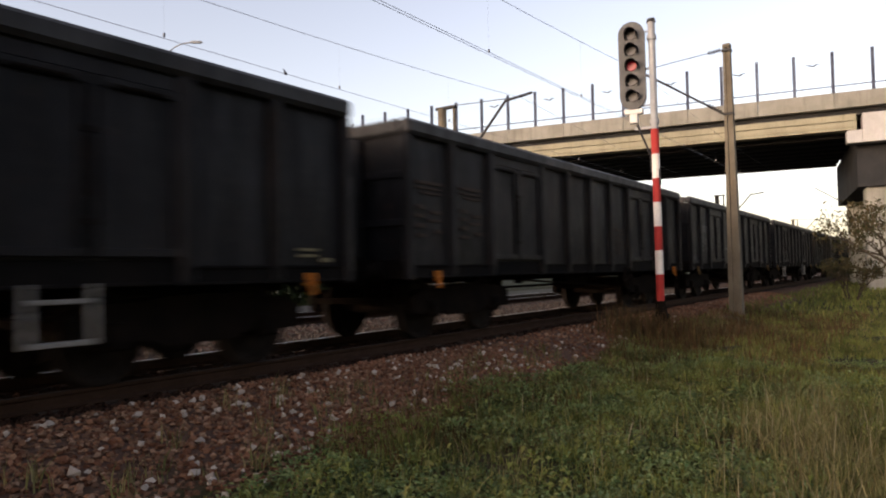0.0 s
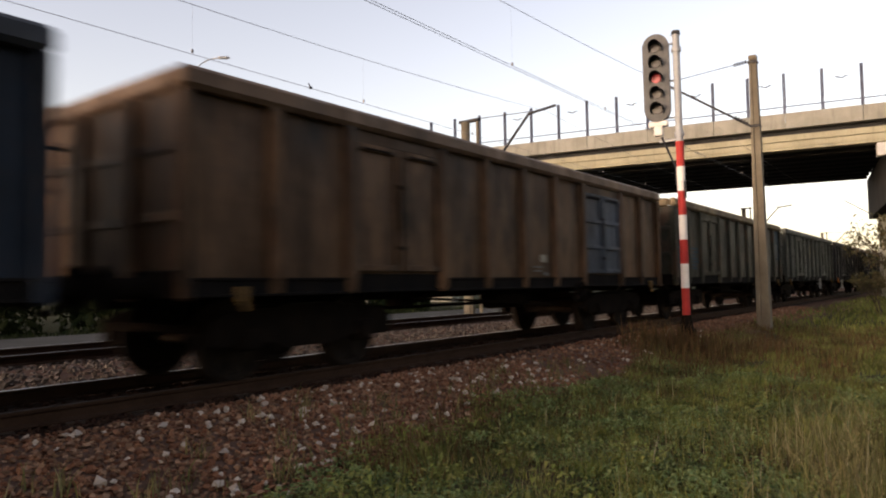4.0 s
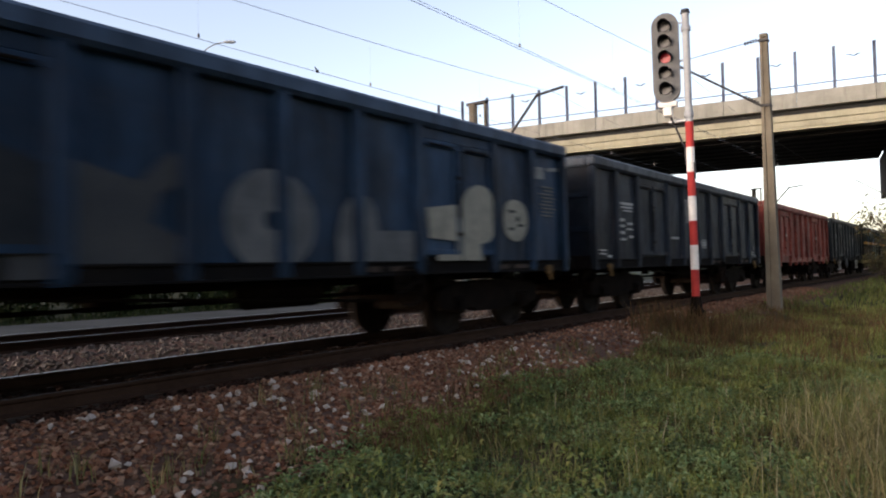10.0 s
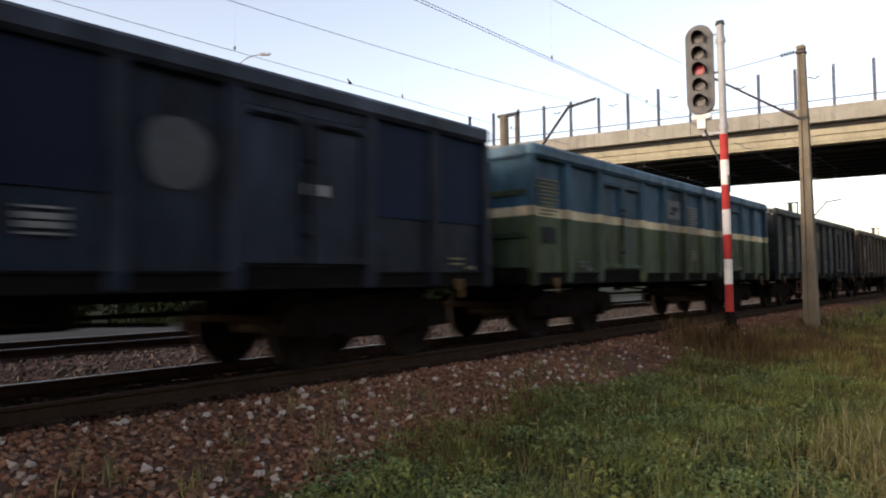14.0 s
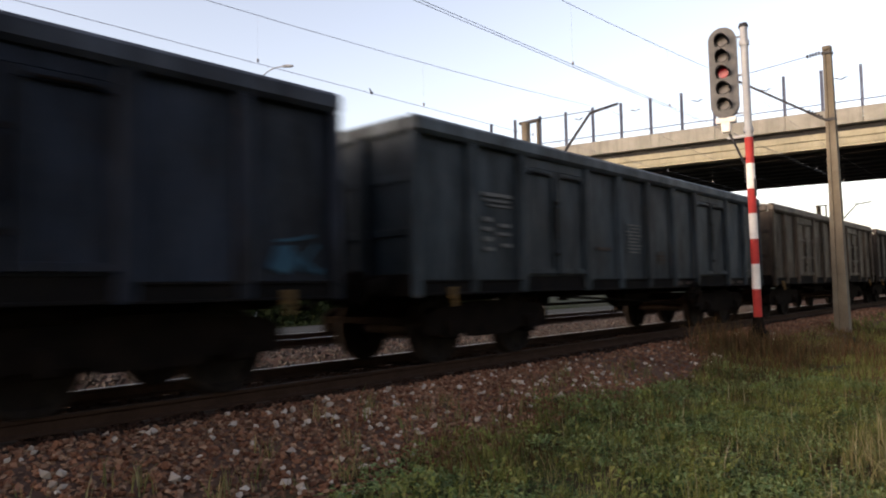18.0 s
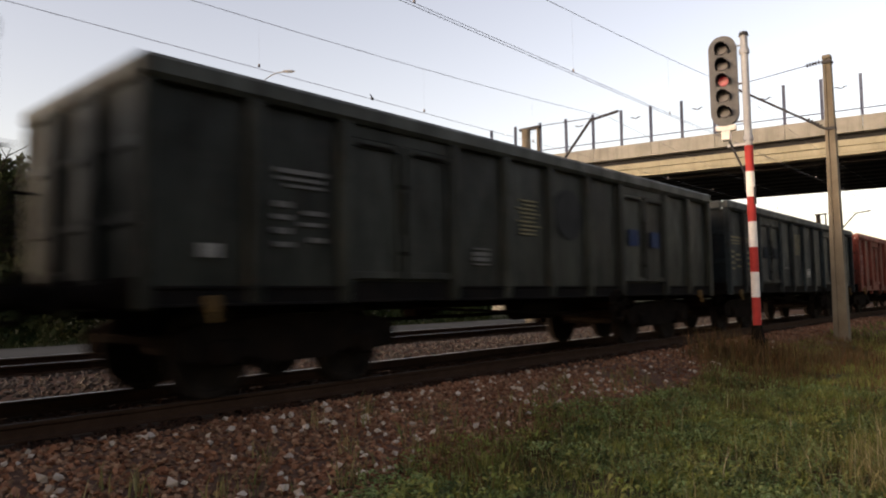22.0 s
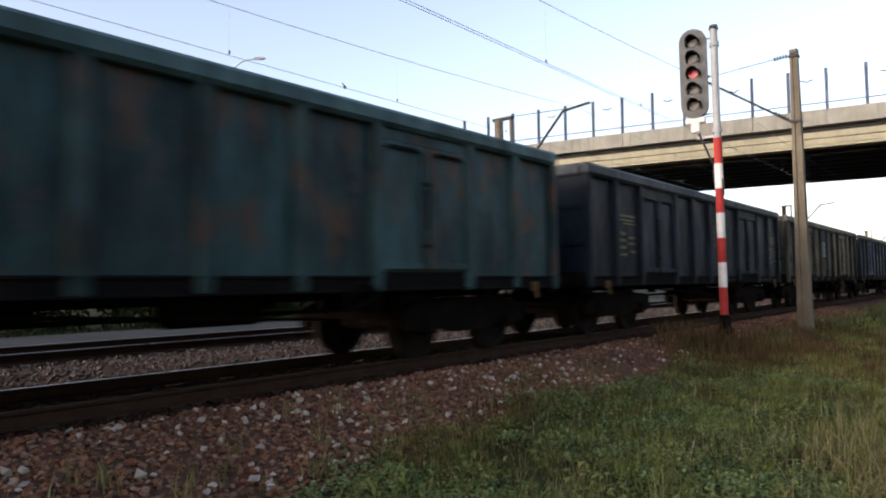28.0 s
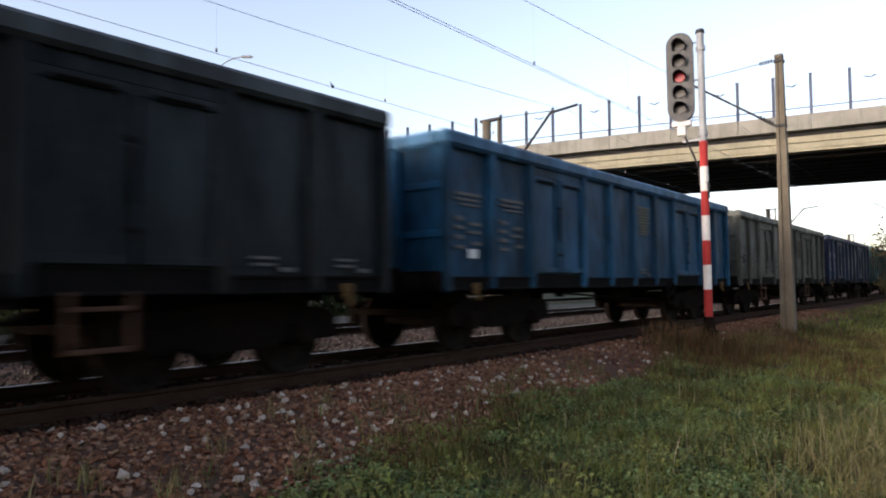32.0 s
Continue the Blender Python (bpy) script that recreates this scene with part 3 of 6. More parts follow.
def wheel_form():
    """One spoked-looking disc wheel with its flange, about its own axle, at gauge."""
    bm = bmesh.new()
    lathe(bm, [(0.66, 0.09), (0.70, 0.12), (0.715, 0.38), (0.683, 0.40), (0.683, 0.487), (0.705, 0.49), (0.72, 0.462), (0.818, 0.455), (0.818, 0.39), (0.775, 0.37), (0.76, 0.14), (0.84, 0.12), (0.86, 0.08)], "x", 28)
    return bm


def axle_form():
    bm = bmesh.new()
    tube(bm, (-1.05, 0, 0), (1.05, 0, 0), 0.08, seg=12)
    return bm


def step_form():
    """A hanging side step: two straps and two treads."""
    bm = bmesh.new()
    for y in (-0.27, 0.27):
        box(bm, 1.36, 1.40, y - 0.024, y + 0.024, 0.45, 0.97, 0.006)
    for z in (0.475, 0.825):
        box(bm, 1.30, 1.42, -0.27, 0.27, z - 0.02, z + 0.02, 0.006)
    return bm


def ring_tube(bm, centre, R, r, seg=24, tube_seg=6):
    """A closed ring about the x axis."""
    rows = []
    for k in range(seg):
        a = 2 * math.pi * k / seg
        row = []
        for j in range(tube_seg):
            c = 2 * math.pi * j / tube_seg
            q = R + r * math.cos(c)
            row.append(bm.verts.new((centre[0] + r * math.sin(c), centre[1] + q * math.cos(a), centre[2] + q * math.sin(a))))
        rows.append(row)
    for k in range(seg):
        p, q = rows[k], rows[(k + 1) % seg]
        for j in range(tube_seg):
            bm.faces.new((p[j], p[(j + 1) % tube_seg], q[(j + 1) % tube_seg], q[j]))


def handwheel_form():
    """The spoked hand-brake wheel on its bracket."""
    bm = bmesh.new()
    ring_tube(bm, (1.44, 0, 0), 0.25, 0.024)
    for k in range(4):
        a = math.pi * k / 2 + 0.4
        tube(bm, (1.44, 0, 0), (1.44, 0.25 * math.cos(a), 0.25 * math.sin(a)), 0.016, seg=6)
    tube(bm, (1.3, 0, 0), (1.46, 0, 0), 0.03, seg=8)
    return bm


def grab_form():
    """A long vertical grab rail on the end wall beside the corner."""
    bm = bmesh.new()
    tube(bm, (1.25, 6.62, 1.05), (1.25, 6.62, 2.25), 0.022, seg=8)
    for z in (1.1, 2.2):
        tube(bm, (1.25, 6.40, z), (1.25, 6.62, z), 0.018, seg=6)
    return bm


def hook_form():
    """A rope hook and bracket on the sill near the corner."""
    bm = bmesh.new()
    box(bm, 1.38, 1.45, -0.06, 0.06, 0.88, 1.03, 0.015)
    tube(bm, (1.43, 0, 0.9), (1.46, 0, 0.78), 0.03, seg=6)
    return bm


def bars(rows):
    """Plain bars of writing or patches of paint on a side sheet: centre along the bay, height, width, thickness."""
    return list(rows)


def unit_bar():
    bm = bmesh.new()
    box(bm, 1.352, 1.373, -0.5, 0.5, -0.5, 0.5)
    return bm


def disc(r, z=2.05):
    def make():
        bm = bmesh.new()
        lathe(bm, [(1.352, r), (1.374, r)], "x", 24, (0, 0, z))
        return bm
    return make


MARKS = {
    "header": bars([(0, 2.30, 0.66, 0.05), (-0.02, 2.22, 0.6, 0.035), (0.05, 2.15, 0.5, 0.03), (-0.24, 1.95, 0.2, 0.06), (-0.24, 1.82, 0.22, 0.05), (0.16, 1.88, 0.26, 0.05), (0.12, 1.76, 0.3, 0.04), (-0.24, 1.68, 0.2, 0.06), (-0.22, 1.54, 0.22, 0.05), (0.2, 1.6, 0.2, 0.05)]),
    "list": bars([(0.05 * math.sin(k * 2.3), 2.38 - 0.062 * k, 0.5 - 0.16 * (0.5 + 0.5 * math.sin(k * 1.9)), 0.026) for k in range(9)]),
    "listhigh": bars([(-0.02 + 0.045 * math.sin(k * 2.7), 2.62 - 0.062 * k, (0.72 - 0.028 * k) - 0.14 * (0.5 + 0.5 * math.sin(k * 2.1)), 0.028) for k in range(10)]),
    "listlow": bars([(0.04 * math.sin(k * 2.3), 2.1 - 0.062 * k, 0.5 - 0.14 * (0.5 + 0.5 * math.sin(k * 1.7)), 0.026) for k in range(9)]),
    "dashhigh": bars([(0, 2.1, 0.5, 0.1)]),
    "darkplate": bars([(0, 1.72, 0.36, 0.27)]),
    "doorpale": bars([(-0.45, 2.0, 0.35, 0.3), (0.45, 2.0, 0.35, 0.3)]),
    "navyupper": bars([(0.0, 2.36, 1.0, 1.16)]),
    "listonpatch": bars([(0.04 * math.sin(k * 2.2), 2.44 - 0.075 * k, 0.68 - 0.12 * (0.5 + 0.5 * math.sin(k * 1.8)), 0.034) for k in range(8)]),
    "tanlower": bars([(0.0, 1.56, 1.0, 0.4)]),
    "bigdisc": None,
    "table": bars([(0, 1.62, 0.34, 0.02), (0, 1.55, 0.34, 0.05), (0, 1.48, 0.34, 0.05), (0, 1.41, 0.34, 0.02)]),
    "dash": bars([(0, 1.63, 0.5, 0.05)]),
    "circle": disc(0.26),
    "circlebig": disc(0.41, 2.26),
    "plate": bars([(0.1, 1.45, 0.2, 0.13)]),
    "small": bars([(-0.1, 1.30, 0.3, 0.03), (-0.1, 1.23, 0.26, 0.03), (0.2, 1.18, 0.16, 0.05)]),
    "squares": bars([(-0.03, 2.0, 0.09, 0.12), (0.19, 2.0, 0.1, 0.12)]),
    "poster": bars([(0.0, 2.5, 0.72, 0.42)]),
    "posterink": bars([(0.05, 2.52, 0.4, 0.1), (-0.1, 2.42, 0.3, 0.06)]),
    "patchhigh": bars([(0.0, 2.53, 1.0, 0.7)]),
    "scrawl": bars([(0.1 * math.sin(k * 2.1), 1.9 - 0.09 * k, 0.42 + 0.14 * math.cos(k * 1.7), 0.035) for k in range(7)]),
}


def big_disc():
    """A fat graffiti letter O: a ring round a dark eye."""
    bm = bmesh.new()
    seg = 28
    for i in range(seg):
        a, c = 2 * math.pi * i / seg, 2 * math.pi * (i + 1) / seg
        q = [(1.366 + e, 0.44 + rr * math.cos(t), 1.56 + 0.92 * rr * math.sin(t)) for e in (0, 0.006) for t, rr in ((a, 0.6), (c, 0.6), (c, 0.11), (a, 0.11))]
        vs = [bm.verts.new(p) for p in q]
        bm.faces.new(vs[:4])
        bm.faces.new(vs[4:][::-1])
        for j in range(4):
            bm.faces.new((vs[j], vs[(j + 1) % 4], vs[4 + (j + 1) % 4], vs[4 + j]))
    return bm


MARKS["bigdisc"] = big_disc




def outline_maker(rings, x0=1.366):
    """Flat letter shapes from closed outlines of (along the side, height), relative to the bay."""
    def make():
        bm = bmesh.new()
        for ring in rings:
            f = [bm.verts.new((x0, y, z)) for y, z in ring]
            g = [bm.verts.new((x0 + 0.008, y, z)) for y, z in ring]
            bm.faces.new(f[::-1])
            bm.faces.new(g)
            for k in range(len(ring)):
                bm.faces.new((f[k], f[(k + 1) % len(ring)], g[(k + 1) % len(ring)], g[k]))
        return bm
    return make


def oval(y, z, ry, rz, wob=0.06, n=20):
    return [(y + ry * (1 + wob * math.sin(3 * a + 1)) * math.cos(a), z + rz * (1 + wob * math.cos(2 * a)) * math.sin(a)) for a in [2 * math.pi * k / n for k in range(n)]]


def stroke(pts, w):
    """A thick line through points, as one outline."""
    return [(y, z + w / 2) for y, z in pts] + [(y, z - w / 2) for y, z in pts[::-1]]


MARKS["tag_l"] = outline_maker([[(0.24, 1.0), (1.77, 1.0), (1.77, 1.44), (1.64, 1.52), (0.94, 1.5), (0.89, 1.75), (0.79, 1.9), (0.54, 1.95), (0.32, 1.75), (0.22, 1.4)]])
MARKS["tag_i"] = outline_maker([[(-0.77, 1.84), (0.0, 1.93), (0.0, 1.12), (-0.55, 1.12), (-0.55, 1.2), (-0.12, 1.22), (-0.12, 1.4), (-0.72, 1.43)]])
MARKS["tag_p"] = outline_maker([[(0.04, 1.12), (0.04, 1.98), (0.2, 2.16), (0.45, 2.25), (0.7, 2.22), (0.9, 2.05), (1.0, 1.8), (0.92, 1.55), (0.72, 1.4), (0.48, 1.36), (0.5, 1.24), (0.56, 1.12)]], 1.370)
MARKS["tag_o"] = outline_maker([oval(0.07, 1.76, 0.38, 0.35, 0.03)])
MARKS["tag_eye"] = outline_maker([oval(0.12, 1.78, 0.05, 0.05), oval(-0.05, 1.9, 0.1, 0.03), oval(0.2, 1.68, 0.09, 0.03), oval(-0.08, 1.62, 0.07, 0.03)], 1.376)
MARKS["tag_small"] = outline_maker([[(-0.4, 2.5), (-0.1, 2.52), (-0.12, 2.72), (-0.38, 2.7)], [(0.0, 2.66), (0.4, 2.7), (0.4, 2.76), (0.0, 2.72)]])
MARKS["tag_s"] = outline_maker([[(-1.0, 1.0), (0.55, 1.0), (0.5, 1.35), (0.2, 1.5), (0.3, 1.75), (0.55, 1.9), (0.55, 2.2), (0.35, 2.1), (0.1, 1.85), (-0.5, 2.0), (-1.0, 1.8)]])
MARKS["tag_haze"] = outline_maker([[(-0.8, 1.2), (0.85, 1.2), (0.85, 1.9), (0.3, 2.1), (-0.6, 2.0)]])
MARKS["figure_a"] = outline_maker([[(-0.3, 1.25), (0.3, 1.25), (0.38, 1.7), (0.3, 2.05), (-0.1, 2.1), (-0.3, 1.85)]])
MARKS["figure_b"] = outline_maker([oval(-0.72, 1.95, 0.17, 0.2), [(-1.05, 1.18), (-0.72, 1.18), (-0.7, 1.65), (-0.95, 1.68)]], 1.372)
MARKS["figure_c"] = outline_maker([oval(-0.28, 2.3, 0.22, 0.14), oval(-0.05, 1.3, 0.16, 0.13)], 1.372)
MARKS["figure_d"] = outline_maker([oval(0.25, 1.9, 0.18, 0.16)], 1.372)
MARKS["figure_line"] = outline_maker([stroke([(-1.5, 2.8), (-0.9, 2.55), (-0.3, 2.35), (0.2, 2.15), (0.7, 2.05)], 0.07), stroke([(-1.5, 1.6), (-0.7, 1.7), (0.2, 1.75), (0.95, 1.75)], 0.06)], 1.376)
MARKS["blob"] = outline_maker([oval(0.0, 2.2, 0.34, 0.36, 0.06)])
MARKS["stain"] = outline_maker([oval(-0.02, 2.25, 0.42, 0.42, 0.12)])
MARKS["scribble"] = outline_maker([stroke([(-0.3, 1.25), (-0.2, 1.45), (-0.02, 1.47), (0.05, 1.3), (-0.1, 1.2), (-0.28, 1.27)], 0.04), stroke([(0.05, 1.42), (0.12, 1.25), (0.16, 1.22)], 0.05), stroke([(0.1, 1.3), (0.3, 1.5)], 0.05), stroke([(0.14, 1.32), (0.32, 1.2), (0.36, 1.24)], 0.05), stroke([(-0.2, 1.52), (0.1, 1.56), (0.25, 1.6)], 0.03)])
MARKS["textgrid"] = bars([(dy + 0.03 * (k % 2), 1.9 - 0.13 * k, 0.3, 0.045) for k in range(5) for dy in (-0.25, 0.22)])
MARKS["figure_bars"] = outline_maker([stroke([(-0.45, 2.05 - 0.14 * k), (0.2, 2.03 - 0.14 * k)], 0.05) for k in range(4)])


def wagon(label, paint, chord=None, step=None, marks=(), mark="mark", ribbed=(), hook="hookdim", wheel_y=2.0, door=None, bays=None, wheel_mat=None, red=False):
    """An open bogie wagon with high sides and two double doors a side."""
    w = thing("goods_wagon", label, "railway wagon", "wagons of the freight train")
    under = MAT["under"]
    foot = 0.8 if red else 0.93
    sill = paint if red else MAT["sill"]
    for sgn, turn in ((1, Matrix.Identity(4)), (-1, Matrix.Rotation(math.pi, 4, "Z"))):
        at = lambda y: turn @ Matrix.Translation((0, y, 0))
        for k in range(10):
            mid = (EDGES[k] + EDGES[k + 1]) / 2
            if k in DOOR_BAYS:
                form = ("leaf_ribbed", leaf_ribbed_form) if k in ribbed else ("leaf", leaf_form)
                for dy in (-0.445, 0.445):
                    d = piece("door_leaf", cached(*form, door if door and k in ribbed else (bays or {}).get(k, paint)), w, at(mid + dy))
                    piece("hinge_bar", cached("hinge_bar", slot_form, under), d)
                    if dy < 0:
                        piece("lever", cached("lever", lever_form, under), d)
                piece("lintel", cached("lintel", lintel_form, paint), w, at(mid))
                piece("door_sill", cached("door_sill", sill_form, sill), w, at(mid))
            else:
                piece("side_panel", cached("side_panel", panel_form, (bays or {}).get(k, paint)), w, at(mid))
        for y in EDGES[1:-1]:
            piece("side_post", cached("side_post_%d" % (100 * foot), post_form(foot), paint), w, at(y))
        for y, half in ((-5.281, 1.139), (0.0, 2.285), (5.281, 1.139)):
            piece("side_sill", cached("side_sill_%d" % (10 * half), long_sill_form(half), sill), w, at(y))
        e = piece("end_wall", cached("end_wall", end_wall_form, paint), w, turn)
        for x in (-0.5, 0.5):
            piece("upright", cached("upright", upright_form, paint), e, Matrix.Translation((x, 0, 0)))
        for z in (1.72, 2.4):
            piece("cross_rib", cached("cross_rib", rib_form, paint), e, Matrix.Translation((0, 0, z)))
        piece("headstock", cached("headstock", headstock_form, under), w, turn)
        piece("coupling", cached("coupling", coupling_form, under), w, turn)
        for mx in (1, -1):
            piece("corner_post", cached("corner_post", corner_form, paint), w, turn @ Matrix.Translation((0, 0, 0)) if mx > 0 else turn @ Matrix.Translation((-2.78, 0, 0)))
            piece("buffer", cached("buffer", buffer_form, under), w, turn if mx > 0 else turn @ Matrix.Translation((-1.75, 0, 0)))
        piece("grab_rail", cached("grab_rail", grab_form, MAT["stepgrey"] if step == "grey" else under), w, turn)
        for y in (-5.75, 5.75):
            piece("rope_hook", cached("rope_hook", hook_form, MAT[hook] if sgn > 0 else under), w, at(y))
        if step:
            for y in (-3.75, 2.94):
                piece("step", cached("step", step_form, MAT["stepgrey" if step == "grey" else "steprust"]), w, at(y))
        for bay, kind, *col in marks if sgn > 0 else ():
            m = MAT[col[0]] if col else MAT[mark]
            spot = at((EDGES[bay] + EDGES[bay + 1]) / 2) @ Matrix.Translation((0.03 if bay in DOOR_BAYS else 0, 0, 0))
            if isinstance(MARKS[kind], list):
                lift = 0.004 * LAYER.get(kind, 2)
                for y, z, wide, high in MARKS[kind]:
                    piece("marking", cached("marking", unit_bar, m), w, spot @ Matrix.Translation((lift, y, z)) @ Matrix.Diagonal((1, wide, high, 1)))
            else:
                piece("marking", cached("marking_" + kind, MARKS[kind], m), w, spot)
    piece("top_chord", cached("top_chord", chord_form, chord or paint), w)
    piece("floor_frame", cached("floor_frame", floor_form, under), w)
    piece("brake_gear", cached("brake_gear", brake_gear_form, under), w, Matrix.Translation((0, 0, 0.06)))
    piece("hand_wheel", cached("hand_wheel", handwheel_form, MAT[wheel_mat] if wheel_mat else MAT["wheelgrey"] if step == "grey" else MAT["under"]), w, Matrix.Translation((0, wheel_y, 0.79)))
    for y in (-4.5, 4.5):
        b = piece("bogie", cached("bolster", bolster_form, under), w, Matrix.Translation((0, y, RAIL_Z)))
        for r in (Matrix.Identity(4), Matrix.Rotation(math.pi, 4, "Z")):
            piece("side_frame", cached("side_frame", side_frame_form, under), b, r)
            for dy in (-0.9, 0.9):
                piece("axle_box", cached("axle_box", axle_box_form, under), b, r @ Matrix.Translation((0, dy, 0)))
        for dy in (-0.9, 0.9):
            ws = piece("wheelset", cached("axle", axle_form, MAT["wheel"]), w)
            ws.matrix_parent_inverse = Matrix.Translation((0, y + dy, 0.46 + RAIL_Z))
            for r in (Matrix.Identity(4), Matrix.Rotation(math.pi, 4, "Z")):
                piece("wheel", cached("wheel", wheel_form, MAT["wheel"]), ws, r)
            WHEELSETS.append(ws)
    return w


WHEELSETS = []
# paint patches lie lowest, bands and plates over them, writing on top
LAYER = dict.fromkeys(("patchhigh", "navyupper", "tanlower", "highblue", "upperblue", "lowgreen"), 0)
LAYER.update(dict.fromkeys(("band", "poster", "darkplate", "doorpale"), 1))
PAINT = {
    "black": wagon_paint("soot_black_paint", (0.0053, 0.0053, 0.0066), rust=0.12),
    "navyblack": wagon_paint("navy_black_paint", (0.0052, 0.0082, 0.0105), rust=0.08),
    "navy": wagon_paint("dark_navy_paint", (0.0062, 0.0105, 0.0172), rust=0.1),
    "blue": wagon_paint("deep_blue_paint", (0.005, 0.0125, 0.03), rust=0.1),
    "teal": wagon_paint("teal_blue_paint", (0.004, 0.038, 0.078), grime=0.55, rust=0.1),
    "turquoise": wagon_paint("weathered_turquoise_paint", (0.018, 0.045, 0.048), grime=0.5, rust=0.5, blotch=0.65),
    "grey": wagon_paint("dull_grey_paint", (0.0240, 0.0234, 0.0222), rust=0.25),
    "slate": wagon_paint("slate_grey_green_paint", (0.026, 0.03, 0.0255), rust=0.15),
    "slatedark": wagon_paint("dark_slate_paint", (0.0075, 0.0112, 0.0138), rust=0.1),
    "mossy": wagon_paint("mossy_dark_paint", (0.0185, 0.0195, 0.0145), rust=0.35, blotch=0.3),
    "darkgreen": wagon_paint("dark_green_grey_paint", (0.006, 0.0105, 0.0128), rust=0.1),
    "brown": wagon_paint("sooty_brown_paint", (0.023, 0.0182, 0.0152), rust=0.4),
    "rusty": wagon_paint("rusty_orange_brown_paint", (0.06, 0.033, 0.018), grime=0.8, rust=0.7),
    "tan": wagon_paint("dusty_tan_brown_paint", (0.03, 0.0285, 0.022), grime=0.85, rust=0.35),
    "red": wagon_paint("oxide_red_paint", (0.118, 0.0225, 0.016), grime=0.42, rust=0.2),
    "darkred": wagon_paint("dark_oxide_red_paint", (0.088, 0.0175, 0.012), grime=0.4, rust=0.15),
    "lime": wagon_paint("blue_paint_with_lime_runs", (0.0115, 0.022, 0.052), lime=0.8),
    "limethin": wagon_paint("blue_paint_with_faint_lime_runs", (0.0115, 0.022, 0.052), lime=0.15),
    "midblue": wagon_paint("sooty_blue_paint", (0.0058, 0.0125, 0.0245), rust=0.12),
    "inkblue": wagon_paint("ink_blue_paint", (0.009, 0.0142, 0.025), rust=0.1),
    "navyslate": wagon_paint("navy_slate_paint", (0.0078, 0.0118, 0.02), rust=0.08),
    "tanbrown": wagon_paint("tan_brown_panel_paint", (0.072, 0.052, 0.034), grime=0.7, rust=0.3),
    "tangrey": wagon_paint("tan_grey_panel_paint", (0.066, 0.058, 0.041), grime=0.7, rust=0.2),
    "tanlip": wagon_paint("tan_chord_paint", (0.12, 0.088, 0.052), grime=0.4, rust=0.3),
    "striped": wagon_paint("blue_over_green_paint", (0.0135, 0.042, 0.065), (0.03, 0.043, 0.022), (0.38, 0.31, 0.2), 2.02, 2.17, 0.3, 0.12),
    "patched": wagon_paint("dark_green_over_brown_paint", (0.011, 0.02, 0.02), (0.026, 0.022, 0.014), (0.336, 0.176, 0.048), 1.98, 2.16, 0.4, 0.3),
    "patched2": wagon_paint("dark_green_over_green_paint", (0.008, 0.025, 0.036), (0.018, 0.028, 0.013), (0.34, 0.26, 0.14), 1.98, 2.12, 0.4, 0.2),
    "graffiti": wagon_paint("dark_blue_graffiti_ground", (0.0062, 0.0215, 0.046), rust=0.08),
    "brownpale": wagon_paint("dusty_rust_brown_paint", (0.042, 0.032, 0.024), rust=0.55),
    "blueslate": wagon_paint("blue_slate_paint", (0.0125, 0.019, 0.0245), rust=0.08),
    "greypale": wagon_paint("worn_grey_paint", (0.034, 0.036, 0.031), rust=0.25),
    "greygreen": wagon_paint("grey_green_paint", (0.0135, 0.016, 0.0135), rust=0.15),
    "blueflap": wagon_paint("blue_grey_door_paint", (0.032, 0.044, 0.06), rust=0.1),
    "redlip": wagon_paint("red_brown_chord_paint", (0.08, 0.0336, 0.0272), rust=0.3),
}
PAINT_TOP = {k: tuple(m["tone"]) for k, m in PAINT.items()}
MAT["markbrown"] = plain("brown_lettering", (0.06, 0.042, 0.034), (0.04, 0.03, 0.025), 0.7, 0, 8, 50, 0.1)
MAT["markpink"] = plain("pinkish_worn_lettering", (0.34, 0.22, 0.2), (0.22, 0.12, 0.1), 0.7, 0, 8, 50, 0.1)
MAT["greyletters"] = plain("grey_graffiti_letters", (0.13, 0.135, 0.14), (0.08, 0.085, 0.09), 0.7, 0, 3, 30, 0.1)
MAT["hazegrey"] = plain("dark_grey_patch_paint", (0.02, 0.021, 0.022), (0.03, 0.031, 0.032), 0.7, 0, 3, 30, 0.1)
MAT["hazeblue"] = plain("faded_blue_patch_paint", (0.012, 0.022, 0.05), (0.016, 0.022, 0.036), 0.7, 0, 2, 30, 0.1)
MAT["hazemid"] = plain("grey_blue_haze_paint", (0.03, 0.034, 0.038), (0.018, 0.022, 0.028), 0.7, 0, 2, 30, 0.1)
MAT["hazegrey2"] = plain("pale_grey_disc_paint", (0.10, 0.105, 0.11), (0.07, 0.073, 0.078), 0.7, 0, 3, 30, 0.1)
MAT["hazelight"] = plain("pale_haze_spray_paint", (0.06, 0.062, 0.064), (0.04, 0.044, 0.05), 0.7, 0, 2, 30, 0.1)
MAT["tanstain"] = plain("brown_stain", (0.075, 0.055, 0.038), (0.05, 0.04, 0.03), 0.75, 0, 3, 30, 0.1)
MAT["wheelgrey"] = plain("grey_hand_wheel_paint", (0.09, 0.09, 0.09), (0.06, 0.06, 0.06), 0.7, 0, 6, 30, 0.1)
MAT["bluepatch"] = plain("bright_blue_patch_paint", (0.008, 0.042, 0.115), (0.008, 0.03, 0.085), 0.55, 0, 4, 40, 0.1)
MAT["blueworn"] = plain("worn_blue_patch_paint", (0.006, 0.027, 0.095), (0.008, 0.022, 0.06), 0.6, 0, 3, 40, 0.1)
MAT["tealpatch"] = plain("teal_patch_paint", (0.006, 0.03, 0.045), (0.008, 0.022, 0.03), 0.6, 0, 3, 40, 0.1)
